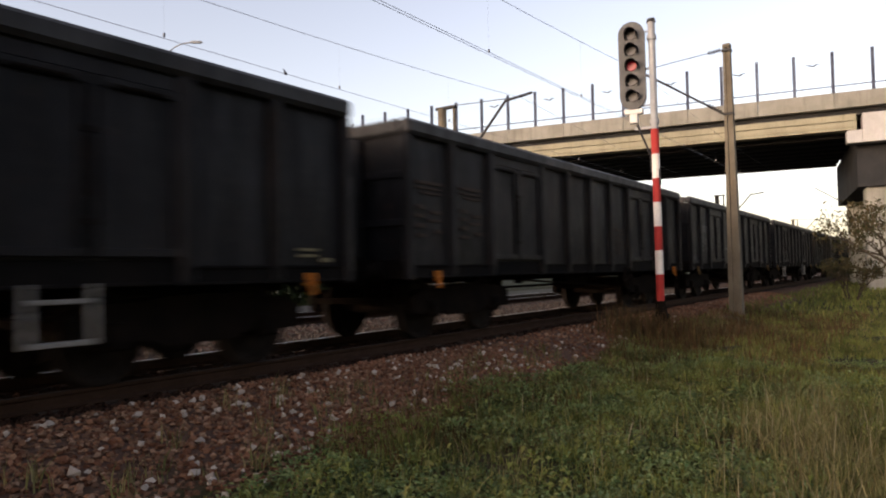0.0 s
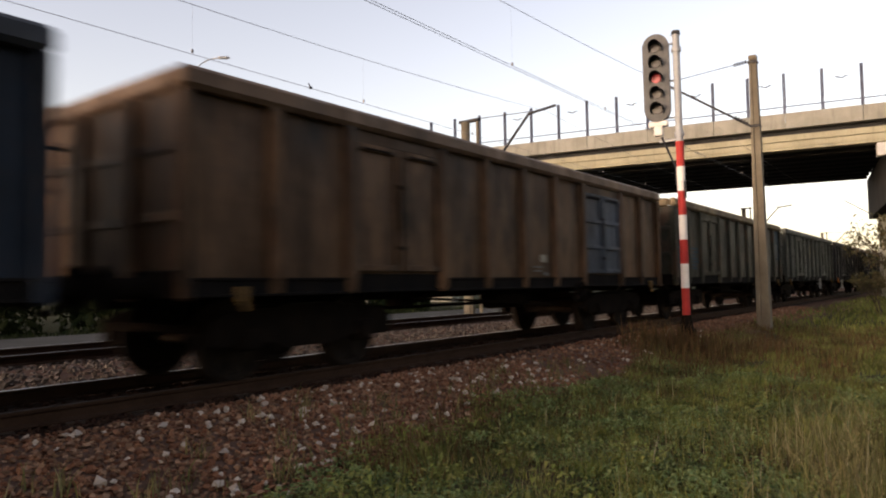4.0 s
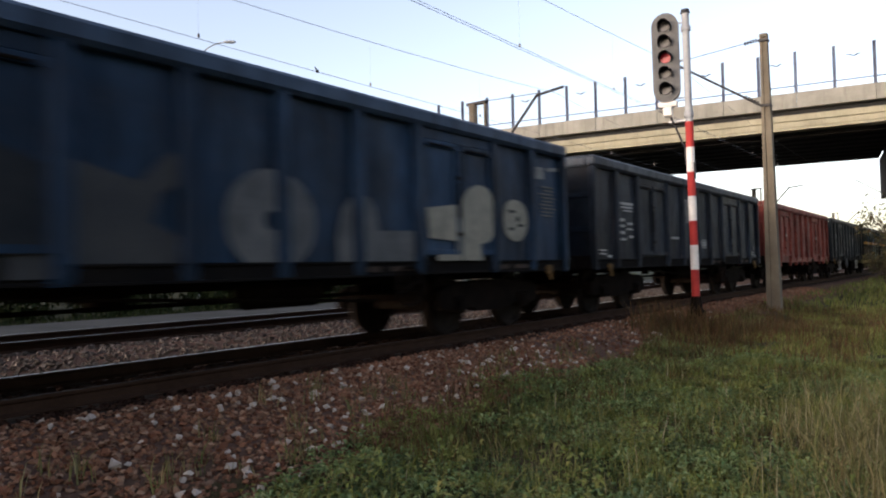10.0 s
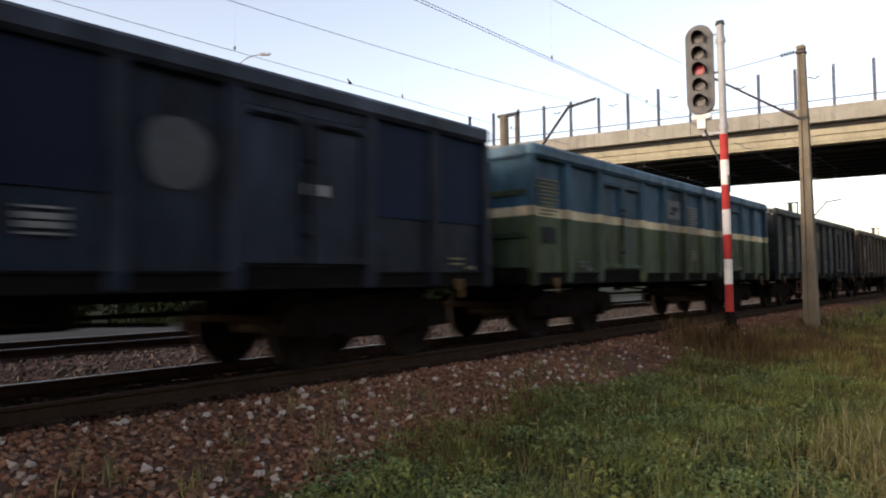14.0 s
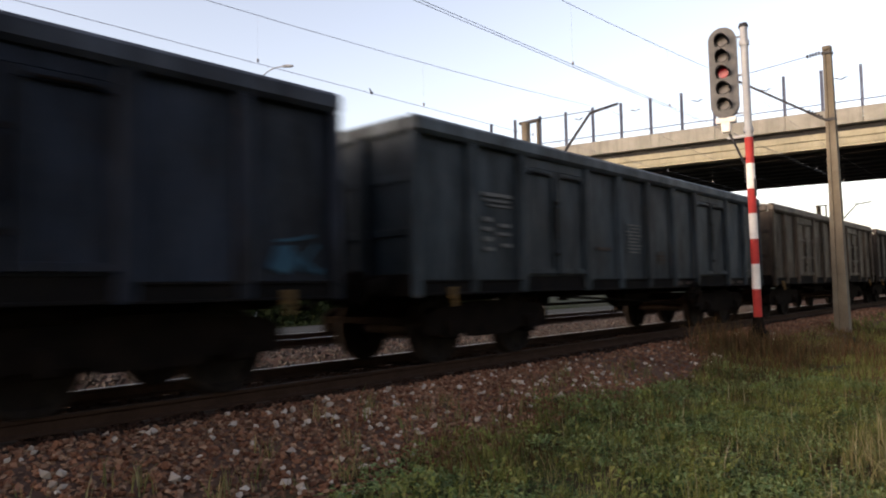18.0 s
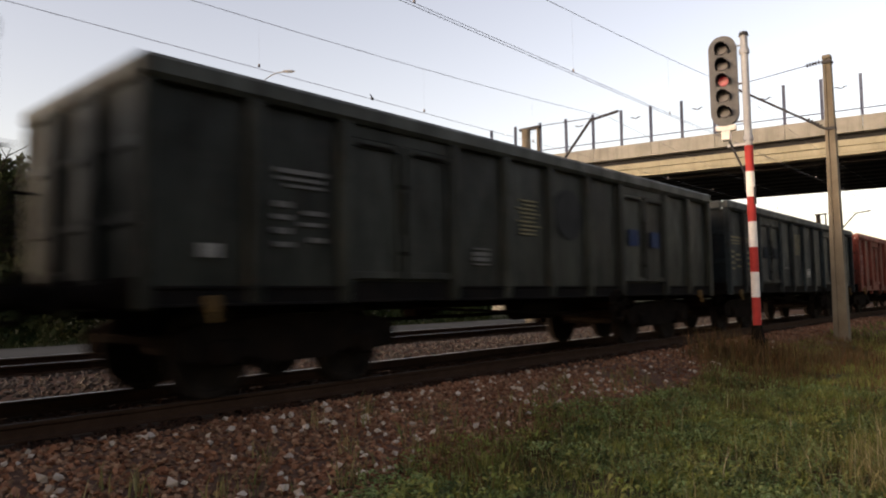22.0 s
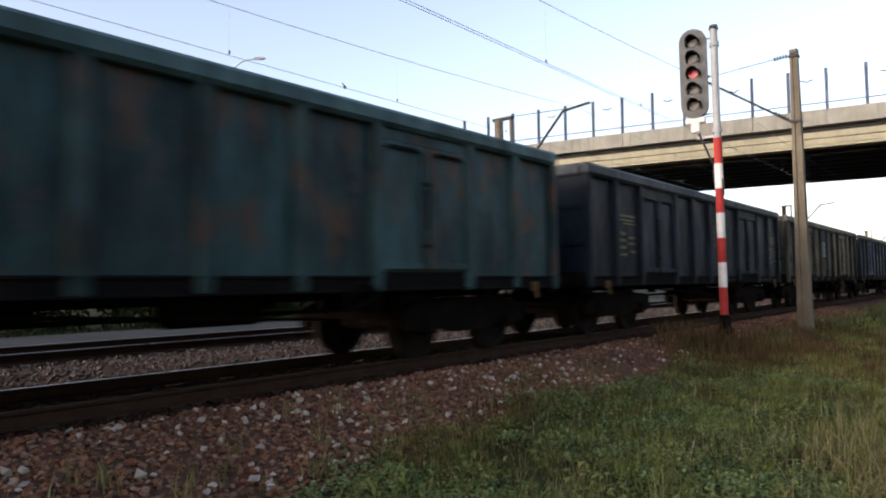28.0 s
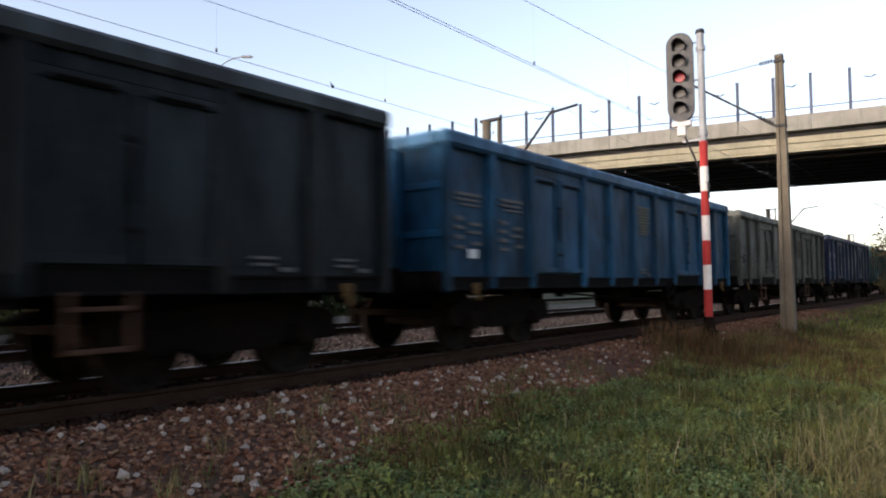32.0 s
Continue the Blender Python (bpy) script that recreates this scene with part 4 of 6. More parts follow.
MAT["greenpatch"] = plain("dark_green_patch_paint", (0.006, 0.052, 0.028), (0.006, 0.038, 0.02), 0.55, 0, 4, 40, 0.1)
MAT["whiteband"] = plain("white_band_paint", (0.36, 0.36, 0.34), (0.26, 0.26, 0.25), 0.55, 0, 4, 40, 0.1)
MAT["bluescrawl"] = plain("light_blue_scrawl", (0.03, 0.09, 0.13), (0.02, 0.06, 0.1), 0.6, 0, 6, 40, 0.1)
MAT["orangescrawl"] = plain("orange_scrawl", (0.22, 0.05, 0.02), (0.16, 0.04, 0.02), 0.6, 0, 6, 40, 0.1)
MAT["letters"] = plain("pale_graffiti_letters", (0.30, 0.285, 0.235), (0.2, 0.19, 0.16), 0.6, 0, 6, 40, 0.1)
MAT["darkpatch"] = plain("navy_patch_paint", (0.011, 0.015, 0.032), (0.014, 0.018, 0.032), 0.6, 0, 4, 40, 0.1)
MAT["tanpatch"] = plain("tan_patch_paint", (0.085, 0.058, 0.03), (0.065, 0.045, 0.024), 0.7, 0, 4, 40, 0.1)
MARKS["silltext"] = bars([(-0.32, 1.02, 0.22, 0.07), (0.18, 1.02, 0.42, 0.06)])
LAYER["silltext"] = 5
MARKS["band"] = bars([(0.0, 2.07, 1.0, 0.18)])
MARKS["lowgreen"] = bars([(0.0, 1.555, 1.0, 0.84)])
MARKS["highblue"] = bars([(0.0, 2.36, 1.0, 0.40)])
MARKS["upperblue"] = bars([(0.0, 2.55, 1.0, 0.78)])

STD = [(1, "header"), (5, "list"), (4, "table"), (3, "dash"), (8, "small"), (0, "small")]
OLD = [(1, "header"), (4, "listhigh"), (5, "table"), (3, "dash"), (0, "small"), (9, "small")]
TRAIN = {
    -6: ("black open goods wagon far along the train", "black", {}),
    -5: ("black open goods wagon with soot stains", "black", {}),
    -4: ("dark grey open goods wagon", "grey", {}),
    -3: ("black open goods wagon with a pale grab rail", "black", dict(step="grey")),
    -2: ("black open goods wagon with faded lettering", "black", dict(marks=STD, mark="markfaint")),
    -1: ("black open goods wagon with faded brown lettering", "black", dict(marks=[(0, "header"), (1, "header"), (6, "scrawl")], mark="markbrown", hook="orange")),
    0: ("black open goods wagon with white lettering and disc", "black", dict(marks=[(4, "list"), (6, "circle"), (3, "dash", "markfaint"), (4, "table", "markbrown"), (9, "small", "markyellow"), (1, "header", "markfaint")], step="grey", hook="orange")),
    1: ("dark grey-green open goods wagon with yellowed lettering", "slate", dict(marks=[(4, "listhigh", "markyellow"), (3, "dash", "markfaint"), (5, "table", "markfaint"), (1, "header", "markfaint")], wheel_y=1.66, wheel_mat="stepgrey")),
    2: ("dark green-grey open goods wagon with blue scrawls", "mossy", dict(chord="tanlip", marks=[(9, "navyupper", "tealpatch"), (9, "list", "markfaint"), (0, "scrawl", "bluescrawl"), (1, "scrawl", "bluescrawl")])),
    3: ("rusty brown open goods wagon with blue-grey doors", "rusty", dict(ribbed=(7,), door="blueflap", marks=[(5, "small", "markfaint"), (5, "plate", "letters")])),
    4: ("navy-black open goods wagon with faded lettering", "navy", dict(marks=STD, mark="markfaint")),
    5: ("green and brown wagon with orange band and blue patches", "patched", dict(marks=[(3, "highblue", "bluepatch"), (4, "highblue", "bluepatch"), (5, "highblue", "bluepatch"), (9, "highblue", "bluepatch"), (1, "highblue", "bluepatch"), (3, "band", "whiteband"), (4, "band", "whiteband"), (5, "band", "whiteband"), (9, "band", "whiteband"), (1, "band", "whiteband"), (3, "lowgreen", "greenpatch"), (4, "lowgreen", "greenpatch"), (5, "lowgreen", "greenpatch"), (4, "poster", "markfaint"), (5, "listhigh", "markbrown"), (0, "patchhigh", "tanpatch"), (0, "tanlower", "tanpatch"), (1, "tanlower", "tanpatch")])),
    6: ("black open goods wagon with white lettering and grey steps", "navyblack", dict(marks=STD + [(8, "silltext", "markbrown"), (6, "silltext", "markbrown"), (6, "circle")], mark="markdim", step="grey", wheel_y=-1.6)),
    7: ("oxide-red open goods wagon with white lettering", "red", dict(red=True, marks=[(9, "silltext", "markpink"), (6, "silltext", "markpink"), (4, "silltext", "markpink"), (1, "scrawl", "letters"), (0, "header", "markpink"), (6, "listhigh", "markpink"), (5, "table", "markpink"), (2, "squares"), (7, "squares"), (9, "small", "markpink")])),
    8: ("dark blue open goods wagon with white lettering", "navy", dict(marks=OLD + [(8, "silltext", "markbrown"), (6, "silltext", "markbrown"), (9, "plate", "markfaint")])),
    9: ("dark blue open goods wagon with pale graffiti letters", "graffiti", dict(marks=[(8, "silltext", "markbrown"), (6, "silltext", "markbrown"), (4, "bigdisc", "greyletters"), (5, "tag_l", "greyletters"), (7, "tag_i", "letters"), (7, "tag_p", "letters"), (8, "tag_o", "letters"), (8, "tag_eye", "hazemid"), (1, "figure_a", "tanpatch"), (2, "figure_b", "orangescrawl"), (1, "figure_c", "orangescrawl"), (0, "figure_d", "orangescrawl"), (1, "figure_line", "markyellow"), (0, "figure_bars", "markfaint"), (9, "tag_small", "markdim"), (9, "list", "markfaint"), (3, "tag_s", "hazelight"), (2, "tag_haze", "hazemid")])),
    10: ("dark brown-grey open goods wagon with yellowed lettering", "brown", dict(marks=[(4, "listhigh", "markyellow"), (3, "dash", "markbrown"), (1, "patchhigh", "darkpatch"), (1, "list", "mark"), (8, "small", "markfaint")], wheel_y=1.9, wheel_mat="wheelgrey")),
    11: ("dark grey open goods wagon with yellowed lettering", "slatedark", dict(marks=[(4, "listhigh", "markyellow"), (5, "table", "markfaint"), (5, "small", "markfaint"), (1, "header", "markyellow"), (9, "scrawl", "markfaint")], step="rust")),
    12: ("blue over green open goods wagon with cream band", "striped", dict(marks=[(4, "poster", "markfaint"), (4, "posterink", "darkpatch"), (5, "listhigh", "markdim"), (5, "table", "markyellow"), (0, "listhigh", "markyellow"), (1, "small", "markfaint"), (0, "darkplate", "hazegrey")])),
    13: ("dark blue open goods wagon with a pale blot and lettering", "inkblue", dict(marks=[(4, "navyupper", "darkpatch"), (4, "listonpatch", "mark"), (5, "navyupper", "darkpatch"), (6, "blob", "hazegrey2"), (8, "navyupper", "hazeblue"), (9, "navyupper", "hazeblue"), (5, "table", "markdim"), (3, "dash", "markfaint"), (7, "squares"), (1, "header"), (0, "header"), (9, "small", "markyellow")], wheel_y=-1.5, wheel_mat="stepgrey")),
    14: ("dark brown-grey open goods wagon", "brown", dict(marks=OLD, mark="markfaint", step="grey")),
    15: ("sooty brown open goods wagon with ribbed doors", "brownpale", dict(marks=[(0, "list", "markbrown"), (3, "list", "markbrown"), (5, "darkplate", "markbrown"), (9, "list", "markbrown")], ribbed=(2, 7))),
    16: ("blue-slate open goods wagon with faint lettering", "blueslate", dict(marks=[(8, "silltext", "markbrown"), (6, "silltext", "markbrown"), (4, "listlow", "markfaint"), (3, "dash", "markbrown"), (5, "table", "markbrown"), (1, "header", "markfaint"), (9, "small", "markfaint")])),
    17: ("dark slate open goods wagon with light blue scrawl", "navyslate", dict(marks=[(9, "scribble", "bluescrawl"), (5, "listlow", "markfaint"), (1, "header", "markfaint")])),
    18: ("oxide-red open goods wagon with a dark plate", "darkred", dict(red=True, marks=[(9, "silltext", "markpink"), (6, "silltext", "markpink"), (4, "silltext", "markpink"), (6, "listhigh", "markpink"), (6, "listlow", "markpink"), (5, "table", "markpink"), (8, "darkplate", "hazegrey"), (0, "header", "markpink")])),
    19: ("dark green-black open goods wagon with yellowed lettering", "darkgreen", dict(marks=[(4, "listhigh", "markyellow"), (5, "table", "mark"), (3, "dash", "markfaint"), (2, "doorpale", "hazemid"), (0, "header", "markyellow"), (1, "header", "markyellow")])),
    20: ("grey-green open goods wagon with pale disc", "greygreen", dict(marks=[(4, "list", "markyellow"), (5, "circlebig", "hazegrey"), (1, "header", "markfaint"), (7, "doorpale", "blueworn"), (0, "plate", "markdim"), (3, "table", "markfaint")])),
    21: ("dark blue open goods wagon with red-brown top chord", "midblue", dict(marks=[(1, "header", "markbrown"), (4, "dashhigh", "markyellow"), (5, "dashhigh", "markyellow"), (5, "table", "markbrown")], chord="redlip")),
    22: ("dark green wagon with cream band and blue patches", "patched2", dict(marks=[(6, "upperblue", "bluepatch"), (5, "upperblue", "blueworn"), (5, "lowgreen", "greenpatch"), (6, "lowgreen", "greenpatch"), (8, "lowgreen", "greenpatch"), (5, "band", "whiteband"), (6, "band", "whiteband"), (8, "band", "whiteband"), (4, "poster", "markfaint"), (4, "posterink", "darkpatch"), (1, "small", "markyellow"), (0, "poster", "markfaint"), (0, "textgrid", "markbrown"), (1, "textgrid", "markbrown")])),
    23: ("navy open goods wagon streaked with white lime runs", "navy", dict(bays={2: "limethin", 8: "limethin", **{k: "lime" for k in range(3, 8)}}, marks=[(0, "header", "markfaint"), (1, "small", "markfaint")])),
    24: ("dusty tan-brown open goods wagon with a navy patch", "tan", dict(bays={3: "tanbrown", 6: "tanbrown", 5: "slatedark", 7: "tangrey", 8: "tangrey", 9: "tangrey"}, marks=[(4, "navyupper", "darkpatch"), (4, "listonpatch", "mark"), (4, "tanlower", "tanpatch"), (0, "darkplate", "hazegrey"), (1, "listhigh", "markyellow")], step="rust")),
    25: ("navy-black open goods wagon with yellowed lettering", "navy", dict(marks=[(8, "silltext", "markbrown"), (6, "silltext", "markbrown"), (9, "header", "markyellow"), (1, "header", "markyellow"), (5, "list", "markfaint")])),
    26: ("weathered turquoise open goods wagon with rust stains", "turquoise", dict(marks=[(1, "scrawl", "bluescrawl"), (2, "darkplate", "hazegrey"), (0, "list", "mark"), (0, "plate", "darkpatch")])),
    27: ("deep blue open goods wagon with white disc and lettering", "blue", dict(marks=[(8, "silltext", "markbrown"), (6, "silltext", "markbrown"), (0, "header"), (1, "header"), (4, "listlow"), (5, "table"), (3, "dash"), (6, "circlebig", "markfaint"), (9, "small", "markfaint")], mark="markdim", wheel_y=-1.3)),
    28: ("worn grey open goods wagon with faded lettering", "greypale", dict(marks=[(6, "stain", "tanstain"), (5, "list", "markdim"), (4, "table", "markfaint"), (3, "dash", "markfaint"), (0, "header", "markfaint"), (1, "header", "markfaint"), (0, "darkplate", "hazegrey")], step="rust", wheel_y=-1.4)),
    29: ("teal-blue open goods wagon with faded lettering", "teal", dict(marks=[(0, "header", "markfaint"), (1, "header", "markfaint"), (5, "listhigh", "markyellow"), (5, "small", "markfaint"), (0, "plate", "white")], wheel_y=1.9)),
    30: ("dark grey-blue open goods wagon with rust-brown steps", "slatedark", dict(marks=[(9, "small", "markfaint"), (8, "small", "markfaint")], step="rust")),
    31: ("black open goods wagon at the tail in view", "black", {}),
}
WAGONS = {}
CHORD = {}
for index, (label, paint, opts) in TRAIN.items():
    opts = dict(opts)
    for key in ("chord", "door"):
        if key in opts:
            opts[key] = PAINT[opts[key]]
    if "bays" in opts:
        opts["bays"] = {k: PAINT[v] for k, v in opts["bays"].items()}
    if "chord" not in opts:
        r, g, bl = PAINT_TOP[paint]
        # top chord gets a paler, greyer mix of the wagon's own paint
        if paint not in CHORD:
            CHORD[paint] = wagon_paint("paler_chord_" + paint, (1.3 * r + 0.022, 1.3 * g + 0.022, 1.3 * bl + 0.021), grime=0.4, rust=0.2)
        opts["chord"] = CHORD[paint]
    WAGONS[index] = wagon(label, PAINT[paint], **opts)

# where the front end of wagon 0 stands at a time
RUN = ((0.0, 6.41), (6.0, 84.99), (9.0, 124.5), (13.0, 177.3), (16.5, 223.7), (19.0, 256.8), (21.5, 289.8), (23.0, 309.45), (26.0, 348.85), (32.0, 427.5))


# ---- colour-light signal ----
def build_signal():
    s = thing("railway_signal", "five-lamp railway signal on a red and white mast, showing red", "railway signal", at=Matrix.Translation((-4.67, 14.78, 0)))
    bm = bmesh.new()
    tube(bm, (0, 0, 3.97), (0, 0, 6.28), 0.075, seg=16)
    for z in (4.08, 5.9):
        tube(bm, (0, 0, z), (0, 0, z + 0.1), 0.1, seg=16)
    mast = part("mast", bm, MAT["steel"], s, "light grey upper mast")
    bm = bmesh.new()
    tube(bm, (0, 0, 6.28), (0, 0, 6.36), 0.1, 0.08, 16)
    part("cap", bm, MAT["dark"], mast)
    zs = (3.97, 3.43, 2.91, 2.40, 1.88, 1.37, 0.86, 0.28)
    for k, (za, zb) in enumerate(zip(zs, zs[1:])):
        bm = bmesh.new()
        tube(bm, (0, 0, zb), (0, 0, za), 0.083, seg=16)
        part("painted_band", bm, MAT["red" if k % 2 == 0 else "white"], s, "red band" if k % 2 == 0 else "white band")
    bm = bmesh.new()
    box(bm, -0.16, 0.16, -0.16, 0.16, -0.6, 0.02, 0.03)
    tube(bm, (0, 0, 0.0), (0, 0, 0.3), 0.14, 0.09, 14)
    part("base", bm, MAT["under"], s, "dark concrete base")
    # the head faces the coming trains, towards the camera
    turn = Matrix.Translation((-0.40, -0.12, 0)) @ Matrix.Rotation(radians(10), 4, "Z")
    bm = bmesh.new()
    prof, w, z0, z1 = [], 0.275, 4.42, 6.33
    for k in range(13):
        a = math.pi * k / 12
        prof.append((w * math.cos(a), z1 - w + w * math.sin(a)))
    for k in range(13):
        a = math.pi + math.pi * k / 12
        prof.append((w * math.cos(a), z0 + w + w * math.sin(a)))
    front = [bm.verts.new((x, -0.06, z)) for x, z in prof]
    back = [bm.verts.new((x, 0.06, z)) for x, z in prof]
    bm.faces.new(front)
    bm.faces.new(back[::-1])
    for k in range(len(prof)):
        bm.faces.new((front[k], front[(k + 1) % len(prof)], back[(k + 1) % len(prof)], back[k]))
    head = part("signal_head", bm, MAT["signalgrey"], s, "grey rounded backboard", turn)
    for k in range(5):
        z = 6.03 - 0.335 * k
        bm = bmesh.new()
        lathe(bm, [(-0.075, 0.095), (-0.06, 0.105)], "y", 20, (0, 0, z))
        part("lens", bm, MAT["litred"] if k == 2 else MAT["lens"], head, "lit red lamp" if k == 2 else "unlit lamp")
        bm = bmesh.new()
        seg = 16
        ringa, ringb = [], []
        for j in range(seg + 1):
            a = math.radians(-35 + 250 * j / seg)
            for ring, rr in ((ringa, 0.14), (ringb, 0.128)):
                out = -0.06 - 0.02 - 0.2 * max(0.0, math.sin(a)) ** 0.7 - 0.05
                ring.append((bm.verts.new((rr * math.cos(a), -0.06, z + rr * math.sin(a))), bm.verts.new((rr * math.cos(a), out, z + rr * math.sin(a) - 0.03))))
        for j in range(seg):
            for ring in (ringa, ringb):
                bm.faces.new((ring[j][0], ring[j + 1][0], ring[j + 1][1], ring[j][1]))
            bm.faces.new((ringa[j][1], ringa[j + 1][1], ringb[j + 1][1], ringb[j][1]))
        part("hood", bm, MAT["hood"], head, "black lamp hood")
    bm = bmesh.new()
    box(bm, -0.2, 0.2, -0.05, 0.12, 4.32, 4.44, 0.02)
    box(bm, -0.09, 0.09, -0.06, 0.08, 4.12, 4.33, 0.02)
    part("junction_box", bm, MAT["white"], s, "small white junction box below the head", turn)
    for z in (4.5, 5.3, 6.1):
        bm = bmesh.new()
        tube(bm, (-0.25, -0.03, z), (0.02, 0, z), 0.02, seg=6)
        part("bracket", bm, MAT["steel"], s)
    bm = bmesh.new()
    box(bm, -0.42, 0.06, -0.06, 0.0, 3.98, 4.04, 0.01)
    part("foot_bracket", bm, MAT["steel"], s)
    bm = bmesh.new()
    for (a, b) in (((-0.35, -0.1, 4.1), (-0.22, -0.05, 3.75)), ((-0.22, -0.05, 3.75), (-0.1, 0, 3.4)), ((-0.1, 0, 3.4), (-0.1, 0, 3.05)), ((0.1, -0.06, 3.1), (0.1, -0.06, 2.75))):
        tube(bm, a, b, 0.022, seg=6)
    part("cable", bm, MAT["dark"], s)


build_signal()


# ---- overhead line ----
def cantilever(parent, x0, x1, z_top, z_low, z_tip, name):
    """A tie, a strut, a registration arm and insulators from a pole at x0 to the wires near x1."""
    bm = bmesh.new()
    tube(bm, (x0, 0, z_top), (x1, 0, z_tip), 0.012, seg=6)
    part("top_tie", bm, MAT["dark"], parent)
    bm = bmesh.new()
    d = 1 if x1 > x0 else -1
    tube(bm, (x0, 0, z_low), (x1 + d * 0.25, 0, z_tip + 0.02), 0.034, seg=8)
    part("strut", bm, MAT["dark"], parent)
    for za, zb, k in ((z_top, z_tip, 0.04), (z_low, z_tip, 0.06)):
        bm = bmesh.new()
        a = Vector((x0, 0, za)).lerp(Vector((x1, 0, zb)), k)
        b = Vector((x0, 0, za)).lerp(Vector((x1, 0, zb)), k + 0.13)
        for j in range(5):
            p = a.lerp(b, j / 4)
            tube(bm, p, p + (b - a).normalized() * 0.03, 0.07, 0.05, 10)
        part("insulator", bm, MAT["dark"], parent, "dark ribbed insulator")


POLE_Y = 21.7
NEAR_POLE_X, FAR_POLE_X = -4.63, -14.95


def build_near_pole(y, top=7.5):
    p = thing("catenary_pole", "tapered grey-brown concrete catenary pole with cantilever", "catenary pole", "catenary poles", at=Matrix.Translation((NEAR_POLE_X, y, 0)))
    bm = bmesh.new()
    z0 = ground_z(NEAR_POLE_X, y) - 0.3
    rings = []
    for z, w, d in ((z0, 0.19, 0.15), (3.7, 0.14, 0.12), (top, 0.1, 0.09)):
        rings.append([bm.verts.new(v) for v in ((-w, -d, z), (-w * 0.35, -d, z), (-w * 0.3, -d * 0.6, z), (w * 0.3, -d * 0.6, z), (w * 0.35, -d, z), (w, -d, z), (w, d, z), (-w, d, z))])
    for a, b in zip(rings, rings[1:]):
        for i in range(8):
            bm.faces.new((a[i], a[(i + 1) % 8], b[(i + 1) % 8], b[i]))
    bm.faces.new(rings[0])
    bm.faces.new(rings[-1])
    part("shaft", bm, MAT["polec"], p)
    bm = bmesh.new()
    box(bm, -0.11, 0.11, -0.11, 0.11, top - 0.02, top + 0.1, 0.02)
    part("cap", bm, MAT["polec"], p)
    for z in (7.4, 5.5):
        bm = bmesh.new()
        box(bm, -0.13, 0.13, -0.13, 0.13, z - 0.04, z + 0.04, 0.01)
        part("clamp", bm, MAT["dark"], p)
    cantilever(p, -0.1, -2.45, 7.46, 5.5, 7.29, "near")
    return p


def build_far_pole(y):
    p = thing("catenary_pole", "concrete catenary pole of the far track with cantilever", "catenary pole", "catenary poles", at=Matrix.Translation((FAR_POLE_X, y, 0)))
    for dx in (0, 0.55):
        bm = bmesh.new()
        w = 0.17 if dx == 0 else 0.06
        tube(bm, (dx, 0, -0.6), (dx, 0, 7.25), w * 1.3, w, 10)
        part("shaft" if dx == 0 else "side_bar", bm, MAT["polec"], p)
    bm = bmesh.new()
    box(bm, -0.25, 0.65, -0.1, 0.1, 7.22, 7.32, 0.01)
    part("cap", bm, MAT["dark"], p)
    bm = bmesh.new()
    tube(bm, (0.6, 0, 7.3), (XC2 - FAR_POLE_X - 0.7, 0, 7.2), 0.015, seg=6)
    part("top_tie", bm, MAT["dark"], p)
    bm = bmesh.new()
    tube(bm, (0.2, 0, 4.3), (XC2 - FAR_POLE_X - 0.7, 0, 7.15), 0.05, seg=8)
    tube(bm, (XC2 - FAR_POLE_X - 0.72, 0, 7.13), (XC2 - FAR_POLE_X + 0.35, 0, 7.25), 0.05, seg=8)
    part("strut", bm, MAT["dark"], p)
    return p


def wire(name, label, pts, r=0.009):
    """A wire through a row of points, with a little sag between them."""
    bm = bmesh.new()
    path = []
    for (a, b, sag) in pts:
        for k in range(17):
            u = k / 16
            v = Vector(a).lerp(Vector(b), u)
            v.z -= sag * 4 * u * (1 - u)
            if not path or (path[-1] - v).length > 1e-6:
                path.append(v)
    rings = [[bm.verts.new((v.x + r * math.cos(a), v.y, v.z + r * math.sin(a))) for a in [2 * math.pi * k / 6 for k in range(6)]] for v in path]
    for p, q in zip(rings, rings[1:]):
        for k in range(6):
            bm.faces.new((p[k], p[(k + 1) % 6], q[(k + 1) % 6], q[k]))
    bm.faces.new(rings[0])
    bm.faces.new(rings[-1][::-1])
    return tagged(new(name, mesh_of(bm, name, MAT["wire"])), label, "overhead wire", "overhead wires")


def build_overhead():
    span = 42.3
    ys = [POLE_Y - span, POLE_Y, POLE_Y + span, POLE_Y + 2 * span]
    for y in ys:
        build_near_pole(y)
        build_far_pole(y)
    for xc, mz, cz, sag, two in ((XC, 7.28, 5.53, 0.7, True), (XC2, 7.1, 5.5, 0.75, False)):
        pts = [((xc, a, mz), (xc, b, mz), sag) for a, b in zip(ys, ys[1:])]
        wire("messenger_wire", "messenger wire sagging over the track", pts, 0.0058)
        for dx in ((-0.04, 0.04) if two else (0.0,)):
            wire("contact_wire", "contact wire over the track", [((xc + dx, a, cz), (xc + dx, b, cz), 0.03) for a, b in zip(ys, ys[1:])], 0.0052)
        for a in ys[:3]:
            for k in range(1, 9):
                u = k / 9
                y = a + span * u
                bm = bmesh.new()
                tube(bm, (xc, y, cz), (xc, y, mz - sag * 4 * u * (1 - u)), 0.0012, seg=4)
                box(bm, xc - 0.015, xc + 0.015, y - 0.015, y + 0.015, cz, cz + 0.07)
                tagged(new("dropper", mesh_of(bm, "dropper", MAT["wire"])), "thin dropper between messenger and contact wire", "overhead dropper", "droppers")


build_overhead()


